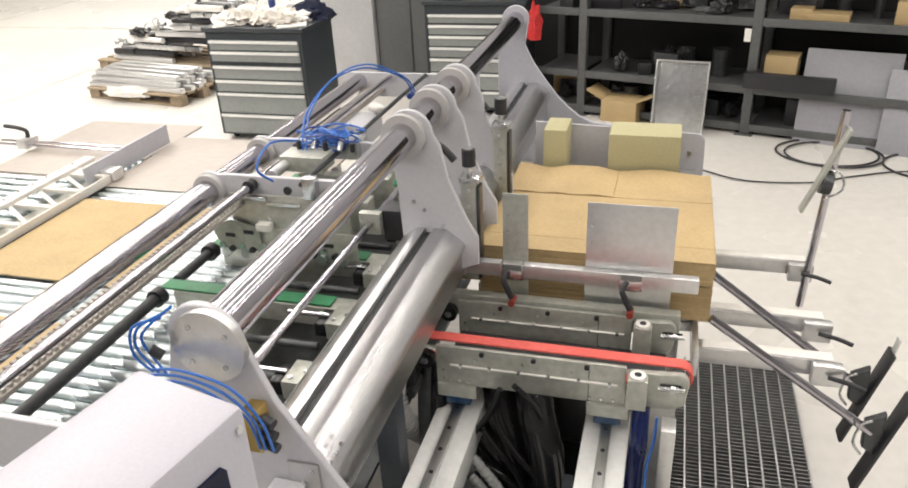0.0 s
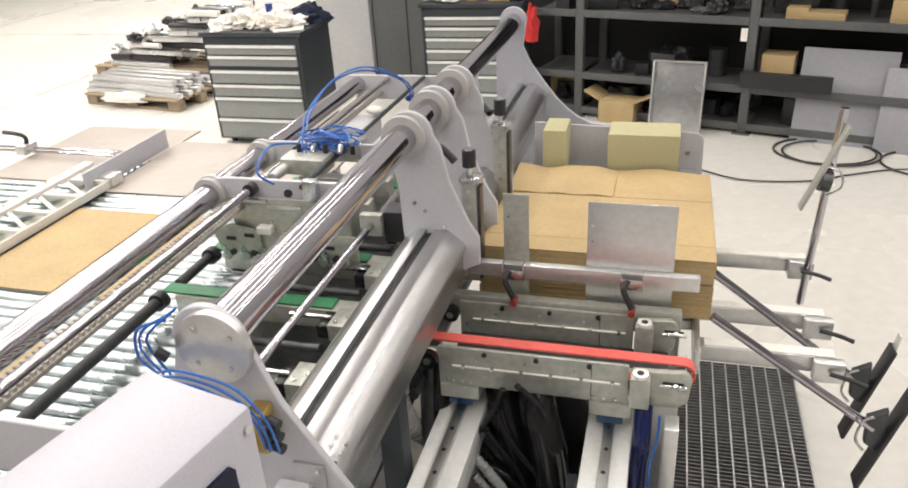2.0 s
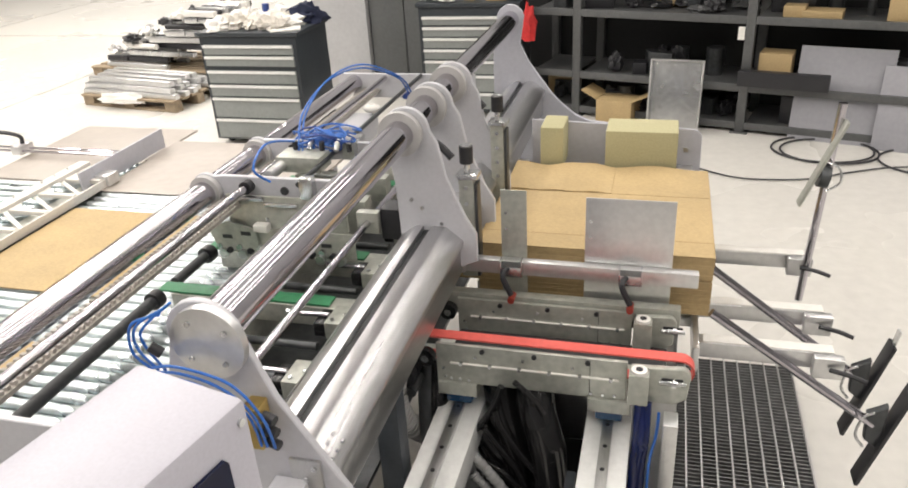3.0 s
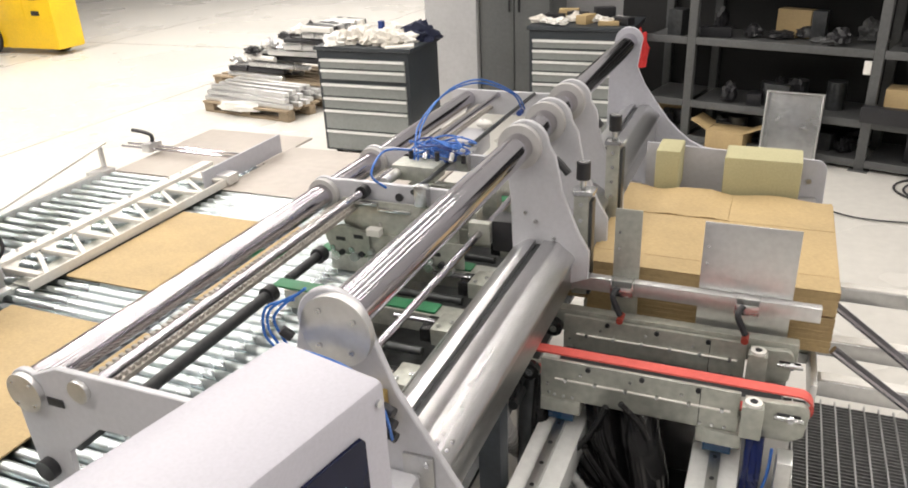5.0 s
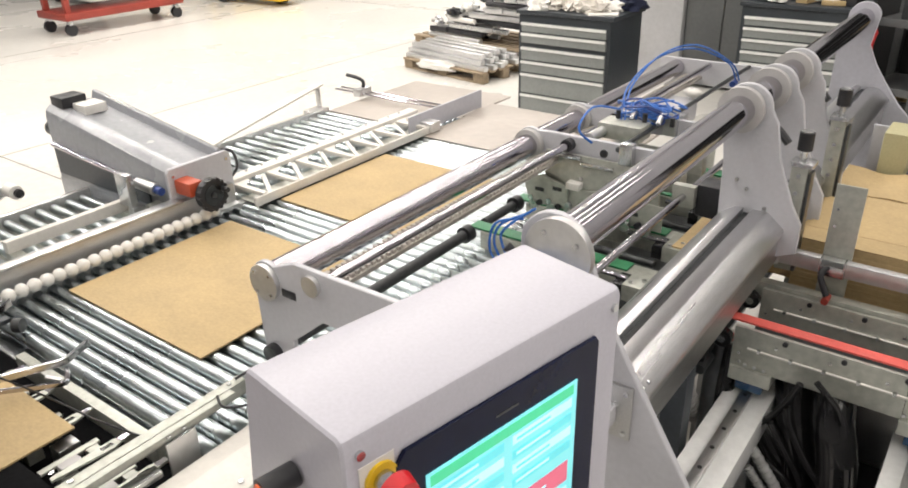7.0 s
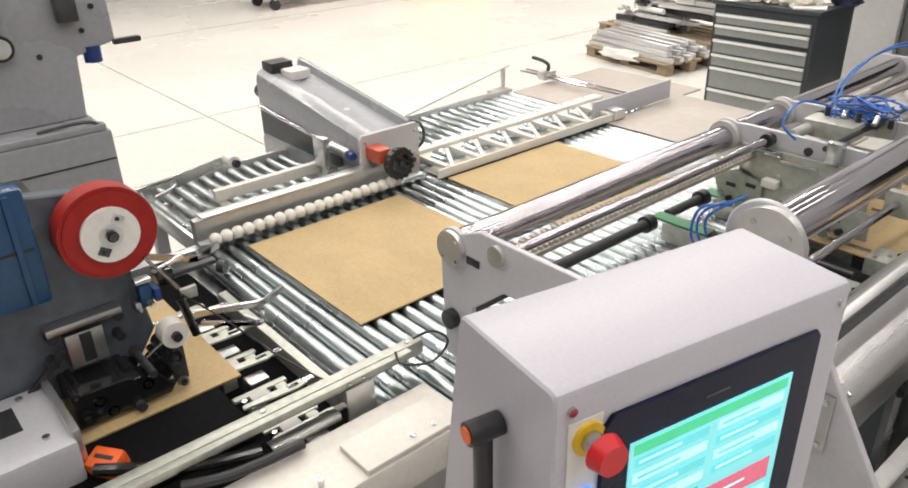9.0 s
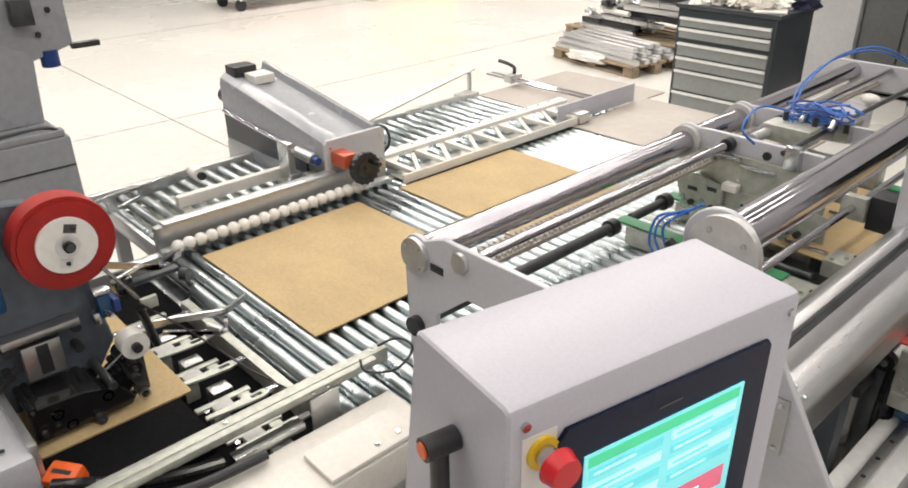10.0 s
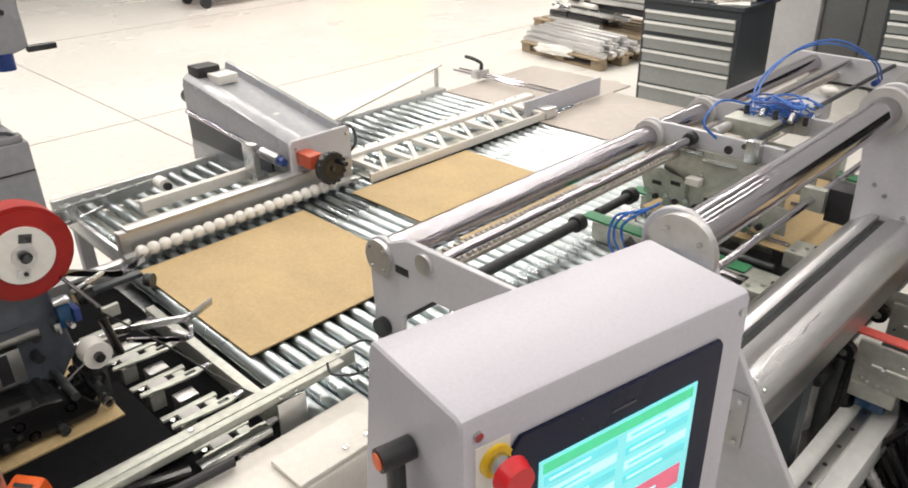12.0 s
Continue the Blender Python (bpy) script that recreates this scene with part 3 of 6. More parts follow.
# ---- hopper with red belts ----
def hopper():
    h = thing("feed_hopper", (0.0, 2.3, 0), "feed hopper with a red belt under the cardboard stack", "feeder")
    for y, x1 in ((1.985, 0.366), (2.225, 0.33)):
        y0 = y - 0.02
        if y < 2.0:
            bm = B()
            rings = []
            for rr in (0.036, 0.031):
                loop = arc(x1 - 0.036, 0.936, rr, 90, -90, 10) + arc(-0.36, 0.936, rr, 270, 90, 10)
                rings.append([[bm.verts.new((p[0], yy, p[1])) for p in loop] for yy in (y - 0.018, y + 0.018)])
            k = len(rings[0][0])
            for i in range(k):
                j = (i + 1) % k
                (oa, ob), (ia, ib) = rings
                bm.faces.new((oa[i], oa[j], ob[j], ob[i]))
                bm.faces.new((ia[i], ib[i], ib[j], ia[j]))
                bm.faces.new((oa[i], ia[i], ia[j], oa[j]))
                bm.faces.new((ob[i], ob[j], ib[j], ib[i]))
            bmesh.ops.recalc_face_normals(bm, faces=bm.faces)
            part("belt", bm, REDBELT, h, "red rubber feed belt")
        else:
            part("slide_bar", box(B(), -0.36, x1, y - 0.018, y + 0.018, 0.90, 0.972, 0.004), MILLED, h)
        sp = part("side_plate", box(B(), -0.31, 0.20, y0 - 0.016, y0 - 0.004, 0.84, 0.962, 0.003), MILLED, h)
        xe = x1 - 0.036
        out = [(0.21, 0.85), (xe - 0.01, 0.85), (xe + 0.02, 0.872)] + arc(xe, 0.936, 0.027, -20, 80, 8) + [(xe - 0.02, 0.960), (0.21, 0.955)]
        part("end_cheek", plate(B(), out, "y", y0 - 0.022, y0 - 0.004, 0.002), MILLED, h)
        part("edge_strip", box(B(), -0.27, 0.18, y0 - 0.0235, y0 - 0.0165, 0.904, 0.908, 0.001), WHITE, sp, "pale measuring strip")
        for i in range(6):
            part("strip_screw", rod(B(), (-0.24 + 0.08 * i, y0 - 0.027, 0.907), (-0.24 + 0.08 * i, y0 - 0.0165, 0.907), 0.005, 10), ZINC, sp)
        bolts(sp, [(-0.18 + 0.14 * i, y0 - 0.016, 0.95) for i in range(3)], "-y", 0.007, 0.006, DARK)
        bolts(sp, [(-0.20 + 0.13 * i, y0 - 0.016, 0.928 + 0.006 * (i % 2)) for i in range(3)] + [(-0.29, y0 - 0.016, 0.885), (-0.285, y0 - 0.016, 0.858)], "-y", 0.004, 0.004)
        bolts(sp, [(-0.27 + 0.025 * i, y0 - 0.016, 0.852) for i in range(3)] + [(0.11 + 0.03 * i, y0 - 0.016, 0.854) for i in range(3)], "-y", 0.0045, 0.004)
        part("panel_seam", box(B(), 0.105, 0.1065, y0 - 0.0168, y0 - 0.0162, 0.845, 0.957), GLOSSBLACK, sp)
        pu = part("idler", rod(B(), (-0.335, y0 - 0.04, 0.925), (-0.335, y0 - 0.017, 0.925), 0.026, 24), GLOSSBLACK, h, "black idler pulley")
        part("idler_hub", rod(B(), (-0.335, y0 - 0.044, 0.925), (-0.335, y0 - 0.041, 0.925), 0.011, 16), ZINC, pu)
        cb = part("clamp_block", box(B(), 0.205, 0.255, y0 - 0.06, y0 - 0.024, 0.865, 0.955, 0.003), MILLED, h)
        part("ring", rod(B(), (0.23, y0 - 0.042, 0.956), (0.23, y0 - 0.042, 0.965), 0.020, 24), WHITE, cb, "white ring washer")
        part("ring_bore", rod(B(), (0.23, y0 - 0.042, 0.9652), (0.23, y0 - 0.042, 0.967), 0.009, 16), DARK, cb)
        part("tension_slot", box(B(), 0.285, 0.338, y0 - 0.0245, y0 - 0.0222, 0.912, 0.932, 0.0), DARK, h)
        part("tension_screw", rod(B(), (0.28, y0 - 0.029, 0.922), (0.345, y0 - 0.029, 0.922), 0.006, 10), ZINC, h)
        part("tension_nut", rod(B(), (0.312, y0 - 0.029, 0.922), (0.322, y0 - 0.029, 0.922), 0.011, 8), ZINC, h)
    # added dark sheet that keeps the pale floor from showing between the belts
    part("gap_sheet", box(B(), -0.30, 0.30, 2.065, 2.175, 0.845, 0.865, 0.003), OIL, h, "dark sheet added to close the gap between the belts")
    # linear rails towards the front
    for x0, x1 in ((-0.315, -0.19), (0.098, 0.217)):
        r = part("profile", box(B(), x0, x1, 0.95, 2.06, 0.66, 0.75, 0.004), ANOD, h, "aluminium profile with linear rail")
        xm = (x0 + x1) / 2
        part("rail", box(B(), xm - 0.014, xm + 0.014, 0.95, 2.03, 0.7505, 0.768, 0.003), STEEL, r)
        for i in range(12):
            part("rail_bolt", rod(B(), (xm, 1.0 + 0.085 * i, 0.768), (xm, 1.0 + 0.085 * i, 0.7695), 0.006, 10), DARK, r)
        part("rail_carriage", box(B(), xm - 0.035, xm + 0.035, 1.95, 2.05, 0.77, 0.80, 0.003), VALVEBLUE, h)
        part("carriage_mount", box(B(), xm - 0.055, xm + 0.055, 1.94, 2.06, 0.801, 0.842, 0.003), MILLED, h)
        part("profile_leg", box(B(), xm - 0.04, xm + 0.04, 1.0, 1.08, 0, 0.66, 0.003), ALU, h)
        part("profile_leg", box(B(), xm - 0.04, xm + 0.04, 1.95, 2.03, 0, 0.66, 0.003), ALU, h)
    # front guide rail and its plates
    rail = part("front_rail", box(B(), -0.33, 0.37, 2.225, 2.255, 1.036, 1.079, 0.003), ALU, h)
    for x0, x1, zt, zb in ((-0.185, -0.110, 1.289, 0.925), (0.056, 0.298, 1.278, 0.912)):
        p = part("guide_plate", box(B(), x0, x1, 2.2565, 2.262, zb, zt, 0.002), MILLED if x1 < 0 else ALU, h, "upright sheet steel guide plate")
        xm = (x0 + x1) / 2 + (0.01 if x1 > 0 else 0.0)
        part("clamp", box(B(), xm - 0.032, xm - 0.028, 2.195, 2.2245, 1.045, 1.095, 0.001), ZINC, p)
        part("clamp", box(B(), xm + 0.028, xm + 0.032, 2.195, 2.2245, 1.045, 1.095, 0.001), ZINC, p)
        part("clamp_web", box(B(), xm - 0.028, xm + 0.028, 2.195, 2.199, 1.045, 1.075, 0.001), ZINC, p)
        part("clamp_lever", tube_path(B(), [(xm - 0.01, 2.20, 1.07), (xm - 0.02, 2.18, 1.05), (xm + 0.005, 2.17, 1.0)], 0.009), DARK, p)
        part("clamp_screw", rod(B(), (xm + 0.005, 2.160, 0.985), (xm + 0.005, 2.20, 0.985), 0.010, 12), REDPAINT, p)
        bolts(p, [(x0 + 0.015, 2.2565, zt - 0.07), (x0 + 0.015, 2.2565, zt - 0.12)], "-y", 0.004, 0.003)
    part("side_arm", box(B(), -0.335, -0.29, 2.22, 2.30, 1.03, 1.09, 0.006), ALU, h)
    # back stop plate with foam
    out = [(-0.24, 1.0)] + [(0.395, 1.0)] + arc(0.357, 1.155, 0.035, 0, 90, 6) + [(0.02, 1.203), (-0.24, 1.212)]
    bp = part("back_plate", plate(B(), out, "y", 3.14, 3.15, 0.0015), LAVENDER, h, "pale violet-grey back stop plate")
    bolts(bp, [(0.339, 3.14, 1.11)], "-y", 0.009, 0.004)
    part("foam_block", box(B(), 0.052, 0.305, 2.985, 3.139, 1.07, 1.226, 0.006), FOAM, bp, "olive foam block")
    part("foam_block", box(B(), -0.185, -0.10, 2.985, 3.139, 1.07, 1.232, 0.006), FOAM, bp, "olive foam block")
    # height columns with black knobs
    for x, y, z in ((-0.285, 2.26, 1.388), (-0.278, 2.66, 1.416)):
        col = part("height_column", box(B(), x - 0.022, x + 0.022, y, y + 0.05, 1.0, z - 0.075, 0.003), MILLED, h)
        part("column_face", box(B(), x + 0.0225, x + 0.032, y + 0.004, y + 0.046, 1.0, z - 0.09, 0.002), OIL, col)
        part("column_cap", box(B(), x - 0.028, x + 0.034, y - 0.004, y + 0.054, z - 0.0745, z - 0.062, 0.002), ZINC, col)
        part("knob", rod(B(), (x, y + 0.02, z - 0.03), (x, y + 0.02, z + 0.02), 0.020, 24), DARK, col, "black knurled knob")
        part("knob_cap", rod(B(), (x, y + 0.02, z + 0.0205), (x, y + 0.02, z + 0.023), 0.016, 24), ZINC, col)
        part("knob_stem", rod(B(), (x, y + 0.02, z - 0.0615), (x, y + 0.02, z - 0.031), 0.009, 14), ZINC, col)
        bolts(col, [(x, y, z - 0.10 - 0.05 * i) for i in range(4)], "-y", 0.006, 0.004)
        part("lever", tube_path(B(), [(x - 0.05, y + 0.05, z - 0.03), (x - 0.10, y + 0.06, z + 0.01), (x - 0.17, y + 0.05, z + 0.02)], 0.012), DARK, col, "black clamping lever")
    for x in (-0.28, 0.34):
        part("upright", box(B(), x - 0.03, x + 0.03, 3.08, 3.138, 0, 1.05, 0.003), ALU, h)
    part("side_beam", box(B(), 0.371, 0.389, 2.2, 3.15, 0.78, 0.86, 0.003), ALU, h)
    part("cross_bar", box(B(), -0.40, 0.3705, 2.40, 2.46, 0.80, 0.835, 0.003), ALU, h)
    part("cross_bar", box(B(), -0.40, 0.325, 2.02, 2.06, 0.845, 0.88, 0.003), MILLED, h)
    for yb in (2.43, 2.85):
        part("stack_support", box(B(), -0.30, 0.37, yb - 0.03, yb + 0.03, 0.836, 0.9035, 0.003), MILLED, h)
    # trays and ribbed hoses below; added black cylinder in place of a dark sheet
    part("dark_filler", rod(B(), (-0.12, 2.02, 0.50), (0.09, 2.02, 0.50), 0.10, 32), BELTANDSHADE, h)
    part("dark_tray", box(B(), -0.45, 0.34, 1.21, 2.18, 0.30, 0.32, 0.004), OIL, h, "black sheet tray")
    part("dark_back", box(B(), -0.45, 0.34, 2.16, 2.175, 0.321, 0.80, 0.003), STEEL, h)
    part("side_shield", box(B(), 0.06, 0.085, 1.35, 1.86, 0.321, 0.66, 0.003), DARKPAINT, h)
    # glossy black sleeves, then thin strands added where their highlights run
    for pts, r in (([(-0.06, 2.06, 0.86), (-0.04, 1.98, 0.76), (0.0, 1.94, 0.62), (0.02, 1.90, 0.40)], 0.055),
                   ([(-0.16, 2.05, 0.80), (-0.13, 2.0, 0.70), (-0.09, 1.97, 0.56), (-0.06, 1.92, 0.36)], 0.050),
                   ([(-0.22, 2.0, 0.66), (-0.15, 1.97, 0.58), (-0.09, 1.95, 0.46), (-0.08, 1.92, 0.34)], 0.040)):
        part("black_sleeve", tube_path(B(), pts, r, 16), GLOSSBLACK, h, "glossy black sleeve")
    for pts, r in (([(-0.085, 1.90, 0.90), (-0.055, 1.90, 0.872), (-0.03, 1.90, 0.845), (-0.01, 1.905, 0.80)], 0.006),
                   ([(-0.140, 1.90, 0.80), (-0.128, 1.90, 0.752), (-0.10, 1.90, 0.70), (-0.070, 1.90, 0.652), (-0.03, 1.90, 0.60)], 0.008),
                   ([(-0.172, 1.90, 0.735), (-0.140, 1.90, 0.685), (-0.105, 1.90, 0.635), (-0.080, 1.90, 0.595), (-0.06, 1.90, 0.54)], 0.008),
                   ([(-0.225, 1.90, 0.626), (-0.17, 1.90, 0.606), (-0.12, 1.90, 0.58), (-0.08, 1.90, 0.54)], 0.009),
                   ([(-0.120, 1.90, 0.880), (-0.14, 1.90, 0.82), (-0.18, 1.90, 0.745), (-0.215, 1.90, 0.70)], 0.007)):
        part("highlight_strand", tube_path(B(), pts, r * 1.3, 12), GLOSSBLACK, h, "thin glossy strand shaped after a highlight on the sleeves")

    def ribbed(pts, r, material, label):
        P = [Vector(p) for p in pts]
        bm = B()
        for q0, q1 in zip(P, P[1:]):
            n = max(2, int((q1 - q0).length / 0.008))
            for k in range(n):
                c = q0.lerp(q1, k / n)
                rod(bm, tuple(c), tuple(c + (q1 - q0).normalized() * 0.0078), r if k % 2 else r * 0.86, 14)
        tagged(part("ribbed_hose", bm, material, h, label), kind="stuff")
    ribbed([(-0.21, 1.88, 0.66), (-0.17, 1.87, 0.62), (-0.12, 1.86, 0.565), (-0.08, 1.84, 0.50)], 0.016, CLEARHOSE, "ribbed clear hose")
    ribbed([(-0.20, 1.86, 0.60), (-0.15, 1.85, 0.55), (-0.11, 1.84, 0.49)], 0.014, CLEARHOSE, "ribbed clear hose")
    ribbed([(-0.415, 1.90, 0.90), (-0.42, 1.895, 0.83), (-0.418, 1.90, 0.77), (-0.41, 1.925, 0.70), (-0.395, 1.965, 0.64), (-0.37, 2.01, 0.58), (-0.34, 2.03, 0.50)], 0.034, NYLON, "ribbed cream vacuum hose")
    for i, m in enumerate((OIL, GLOSSBLACK)):
        pts = [(-0.355 + 0.03 * i, 2.02, 0.86), (-0.35 + 0.03 * i, 1.97, 0.74), (-0.34 + 0.03 * i, 1.93, 0.60), (-0.34, 1.88, 0.40)]
        part("black_hose", tube_path(B(), pts, 0.03, 12), m, h)
    for k, (x, r) in enumerate(((0.236, 0.014), (0.255, 0.012), (0.246, 0.010))):
        part("cable_jacket", tube_path(B(), [(x, 1.93, 0.86), (x, 1.905 - 0.01 * k, 0.76), (x - 0.006, 1.89, 0.66), (x - 0.004, 1.84, 0.34)], r, 12), NAVYGLOSS, h, "dark blue cable jacket")
    part("blue_cable", tube_path(B(), [(0.285, 1.92, 0.84), (0.282, 1.90, 0.78), (0.268, 1.87, 0.68), (0.272, 1.82, 0.40)], 0.004), BLUE, h)
    part("side_post", box(B(), 0.296, 0.332, 1.86, 1.92, 0, 0.848, 0.003), ALU, h)
    part("dark_post", box(B(), -0.40, -0.34, 1.70, 1.76, 0, 1.039, 0.003), DARKPAINT, h)
    for y in (1.93, 1.97):
        part("left_pulley", rod(B(), (-0.40, y - 0.02, 0.86), (-0.40, y + 0.015, 0.86), 0.035, 20), DARK, h)
        part("pulley_nut", rod(B(), (-0.37, y - 0.04, 0.83), (-0.37, y, 0.83), 0.014, 14), OIL, h)


hopper()


# ---- side clamps with black pads ----
def clamps():
    for i, (y, x0, x1, z) in enumerate(((2.86, 0.39, 0.75, 0.85), (2.49, 0.39, 0.755, 0.85), (2.27, 0.39, 0.75, 0.85))):
        a = thing("clamp_arm", (0.5, y, z), "white aluminium clamp arm beside the hopper", "machine arm", "clamp arms")
        part("arm_bar", box(B(), x0, x1, y - 0.025, y + 0.025, z - 0.05, z, 0.004), ALU, a)
        part("arm_top", box(B(), x0 + 0.01, x1 - 0.002, y - 0.02, y + 0.02, z + 0.0005, z + 0.003, 0.001), WHITE, a)
        part("cross_clamp", box(B(), x1 - 0.06, x1 + 0.02, y - 0.06, y - 0.026, z - 0.06, z + 0.005, 0.006), ALU, a)
        part("clamp_lever", tube_path(B(), [(x1 - 0.02, y - 0.07, z - 0.02), (x1 + 0.03, y - 0.09, z - 0.02), (x1 + 0.07, y - 0.10, z - 0.03)], 0.007), DARK, a)
        if i == 0:
            part("stand_rod", rod(B(), (0.743, 2.80, 0.70), (0.775, 2.80, 1.40), 0.013, 16), CHROME, a)
            part("pad", box(B(), -0.005, 0.005, -0.022, 0.022, -0.15, 0.15, 0.003, pose(0.74, 2.775, 1.21, 0, 20, 0)), MILLED, a, "long grey steel pad")
            part("pad_disc", rod(B(), (0.735, 2.776, 1.17), (0.765, 2.776, 1.165), 0.035, 20), OIL, a)
            part("pad_loop", tube_path(B(), [(0.745, 2.77, 1.22), (0.79, 2.77, 1.20), (0.80, 2.77, 1.15), (0.76, 2.77, 1.12)], 0.004), ZINC, a)
        else:
            yr = 2.44 if i == 1 else 2.22
            part("stand_rod", rod(B(), (0.41, yr, 0.995 if i == 1 else 0.968), (0.872, yr, 0.648), 0.013, 16), CHROME, a)
            part("pad", box(B(), -0.006, 0.006, -0.03, 0.03, -0.175, 0.175, 0.003, pose(0.902, yr, 0.612, 0, 15, 0)), DARK, a, "black rubber pad")
            part("pad_foot", plate(B(), [(0.85, 0.69), (0.90, 0.72), (0.905, 0.56), (0.855, 0.60)], "y", yr - 0.012, yr + 0.012, 0.003), OIL, a)
            part("pad_loop", tube_path(B(), [(0.86, yr - 0.03, 0.71), (0.835, yr - 0.03, 0.69), (0.825, yr - 0.03, 0.63), (0.85, yr - 0.03, 0.59)], 0.004), ZINC, a)
            part("pad_tip", box(B(), -0.004, 0.004, -0.012, 0.012, 0, 0.05, 0.002, pose(0.950, yr, 0.78, 0, 8, 0)), ALU, a)


clamps()


RACKSTEEL = shader("weathered_grating_steel", (0.30, 0.30, 0.30), 0.5, 0.7, 40, 0.2, 0.05)


def grating():
    g = thing("grating_platform", (0.6, 2.6, 0), "steel mesh grating platform on the floor", "grating")
    part("frame", box(B(), 0.35, 0.86, 1.6, 3.26, 0.02, 0.075, 0.003), DARKPAINT, g)
    bm = B()
    y = 1.61
    while y < 3.25:
        box(bm, 0.36, 0.85, y, y + 0.004, 0.098, 0.115)
        y += 0.020
    tagged(part("cross_wire", bm, RACKSTEEL, g), kind="stuff")
    for i in range(10):
        x = 0.36 + 0.054 * i
        part("bearing_bar", box(B(), x - 0.003, x + 0.003, 1.6, 3.26, 0.076, 0.119), STEEL, g)


grating()


# ---- control panel ----
def hmi():
    h = thing("control_panel", (-0.3125, 0.728, 1.2), "light grey operator panel with touch screen", "control panel")
    M = pose(-0.317, 0.718, 0, 0, 0, -11.5)
    D, L, ZT = 0.084, 0.208, 1.601

    def tr(bm):
        bmesh.ops.transform(bm, matrix=M, verts=bm.verts)
        return bm
    out = [(-D - 0.085, 1.15), (D, 1.15), (D, ZT - 0.009), (D - 0.003, ZT - 0.003), (D - 0.009, ZT), (-D + 0.006, ZT), (-D - 0.002, ZT - 0.004), (-D - 0.007, ZT - 0.014)]
    bm = plate(B(), out, "y", -L, L, 0.003)
    for v in bm.verts:
        if v.co.x < 0:
            v.co.y *= 1.018
    part("housing", tr(bm), PAINT2, h)
    bez = part("bezel", tr(plate(B(), [(-0.152, 1.24), (0.162, 1.24), (0.162, 1.546), (0.156, 1.554), (-0.140, 1.556), (-0.152, 1.542)], "x", D + 0.0005, D + 0.006, 0.001)),
               shader("navy_bezel", (0.006, 0.009, 0.034), 0.22, spec=0.18), h, "dark glossy screen bezel")
    SY0, SY1, SZ0, SZ1 = -0.117, 0.121, 1.262, 1.511
    part("screen", tr(box(B(), D + 0.0065, D + 0.008, SY0, SY1, SZ0, SZ1)), glow("lit_cyan_screen", (0.20, 0.66, 0.70), 0.75), bez, "lit touch screen in cyan and green")
    G, R, C, W = (glow("lit_green_field", (0.05, 0.52, 0.26), 0.8), glow("lit_red_field", (0.62, 0.13, 0.20), 0.75),
                  glow("lit_pale_field", (0.42, 0.80, 0.88), 0.85), glow("lit_teal_field", (0.12, 0.58, 0.62), 0.8))
    # header strip, two columns of value rows, green and red keys
    bars = [(0.02, 0.97, 0.93, 0.985, G)]
    for k in range(4):
        bars += [(0.03, 0.47, 0.86 - 0.085 * k, 0.91 - 0.085 * k, C if k % 2 else W), (0.53, 0.96, 0.86 - 0.085 * k, 0.91 - 0.085 * k, W if k % 2 else C)]
    for k in range(4):
        bars.append((0.03, 0.38 if k % 2 else 0.45, 0.49 - 0.11 * k, 0.57 - 0.11 * k, G if k != 2 else C))
    bars += [(0.50, 0.95, 0.40, 0.53, R), (0.50, 0.70, 0.25, 0.36, W), (0.73, 0.95, 0.25, 0.36, C), (0.50, 0.95, 0.08, 0.20, R)]
    for u0, u1, v0, v1, m in bars:
        y0, y1, z0, z1 = SY0 + u0 * (SY1 - SY0), SY0 + u1 * (SY1 - SY0), SZ0 + v0 * (SZ1 - SZ0), SZ0 + v1 * (SZ1 - SZ0)
        part("field", tr(box(B(), D + 0.0082, D + 0.0088, y0, y1, z0, z1)), m, bez)
        if m is not G or v1 < 0.9:
            part("text_bar", tr(box(B(), D + 0.0089, D + 0.0091, y0 + 0.006, y0 + (y1 - y0) * 0.62, (z0 + z1) / 2 - 0.0018, (z0 + z1) / 2 + 0.0018)), W if m is C else C, bez)
    part("bezel_mark", tr(box(B(), D + 0.0062, D + 0.0066, -0.015, 0.02, 1.527, 1.530)), OIL, bez, "small grey maker mark")
    for yy, zz in ((-0.189, 1.578), (0.194, 1.577), (0.194, 1.20), (-0.195, 1.20)):
        part("screw", tr(rod(B(), (D, yy, zz), (D + 0.004, yy, zz), 0.0052, 12)), ZINC, h)
    es = part("stop_collar", tr(rod(B(), (D, -0.168, 1.538), (D + 0.005, -0.168, 1.538), 0.019, 28)), YELLOW, h, "yellow collar")
    part("stop_neck", tr(rod(B(), (D + 0.006, -0.168, 1.538), (D + 0.024, -0.168, 1.538), 0.012, 24)), ZINC, es)
    part("stop_button", tr(rod(B(), (D + 0.0245, -0.168, 1.538), (D + 0.041, -0.168, 1.538), 0.021, 28, 0.017)), STOPRED, es, "red emergency stop mushroom button")
    part("stop_label", tr(box(B(), D + 0.0003, D + 0.0012, -0.192, -0.150, 1.42, 1.562)), WHITE, h)
    part("lamp_button", tr(rod(B(), (D, -0.170, 1.462), (D + 0.012, -0.170, 1.462), 0.014, 20)), glow("lit_blue_button", (0.1, 0.3, 0.9), 1.0), h)
    part("handle_arm", tr(box(B(), -0.022, 0.0, -L - 0.030, -L - 0.012, 1.39, 1.510, 0.008)), DARK, h)
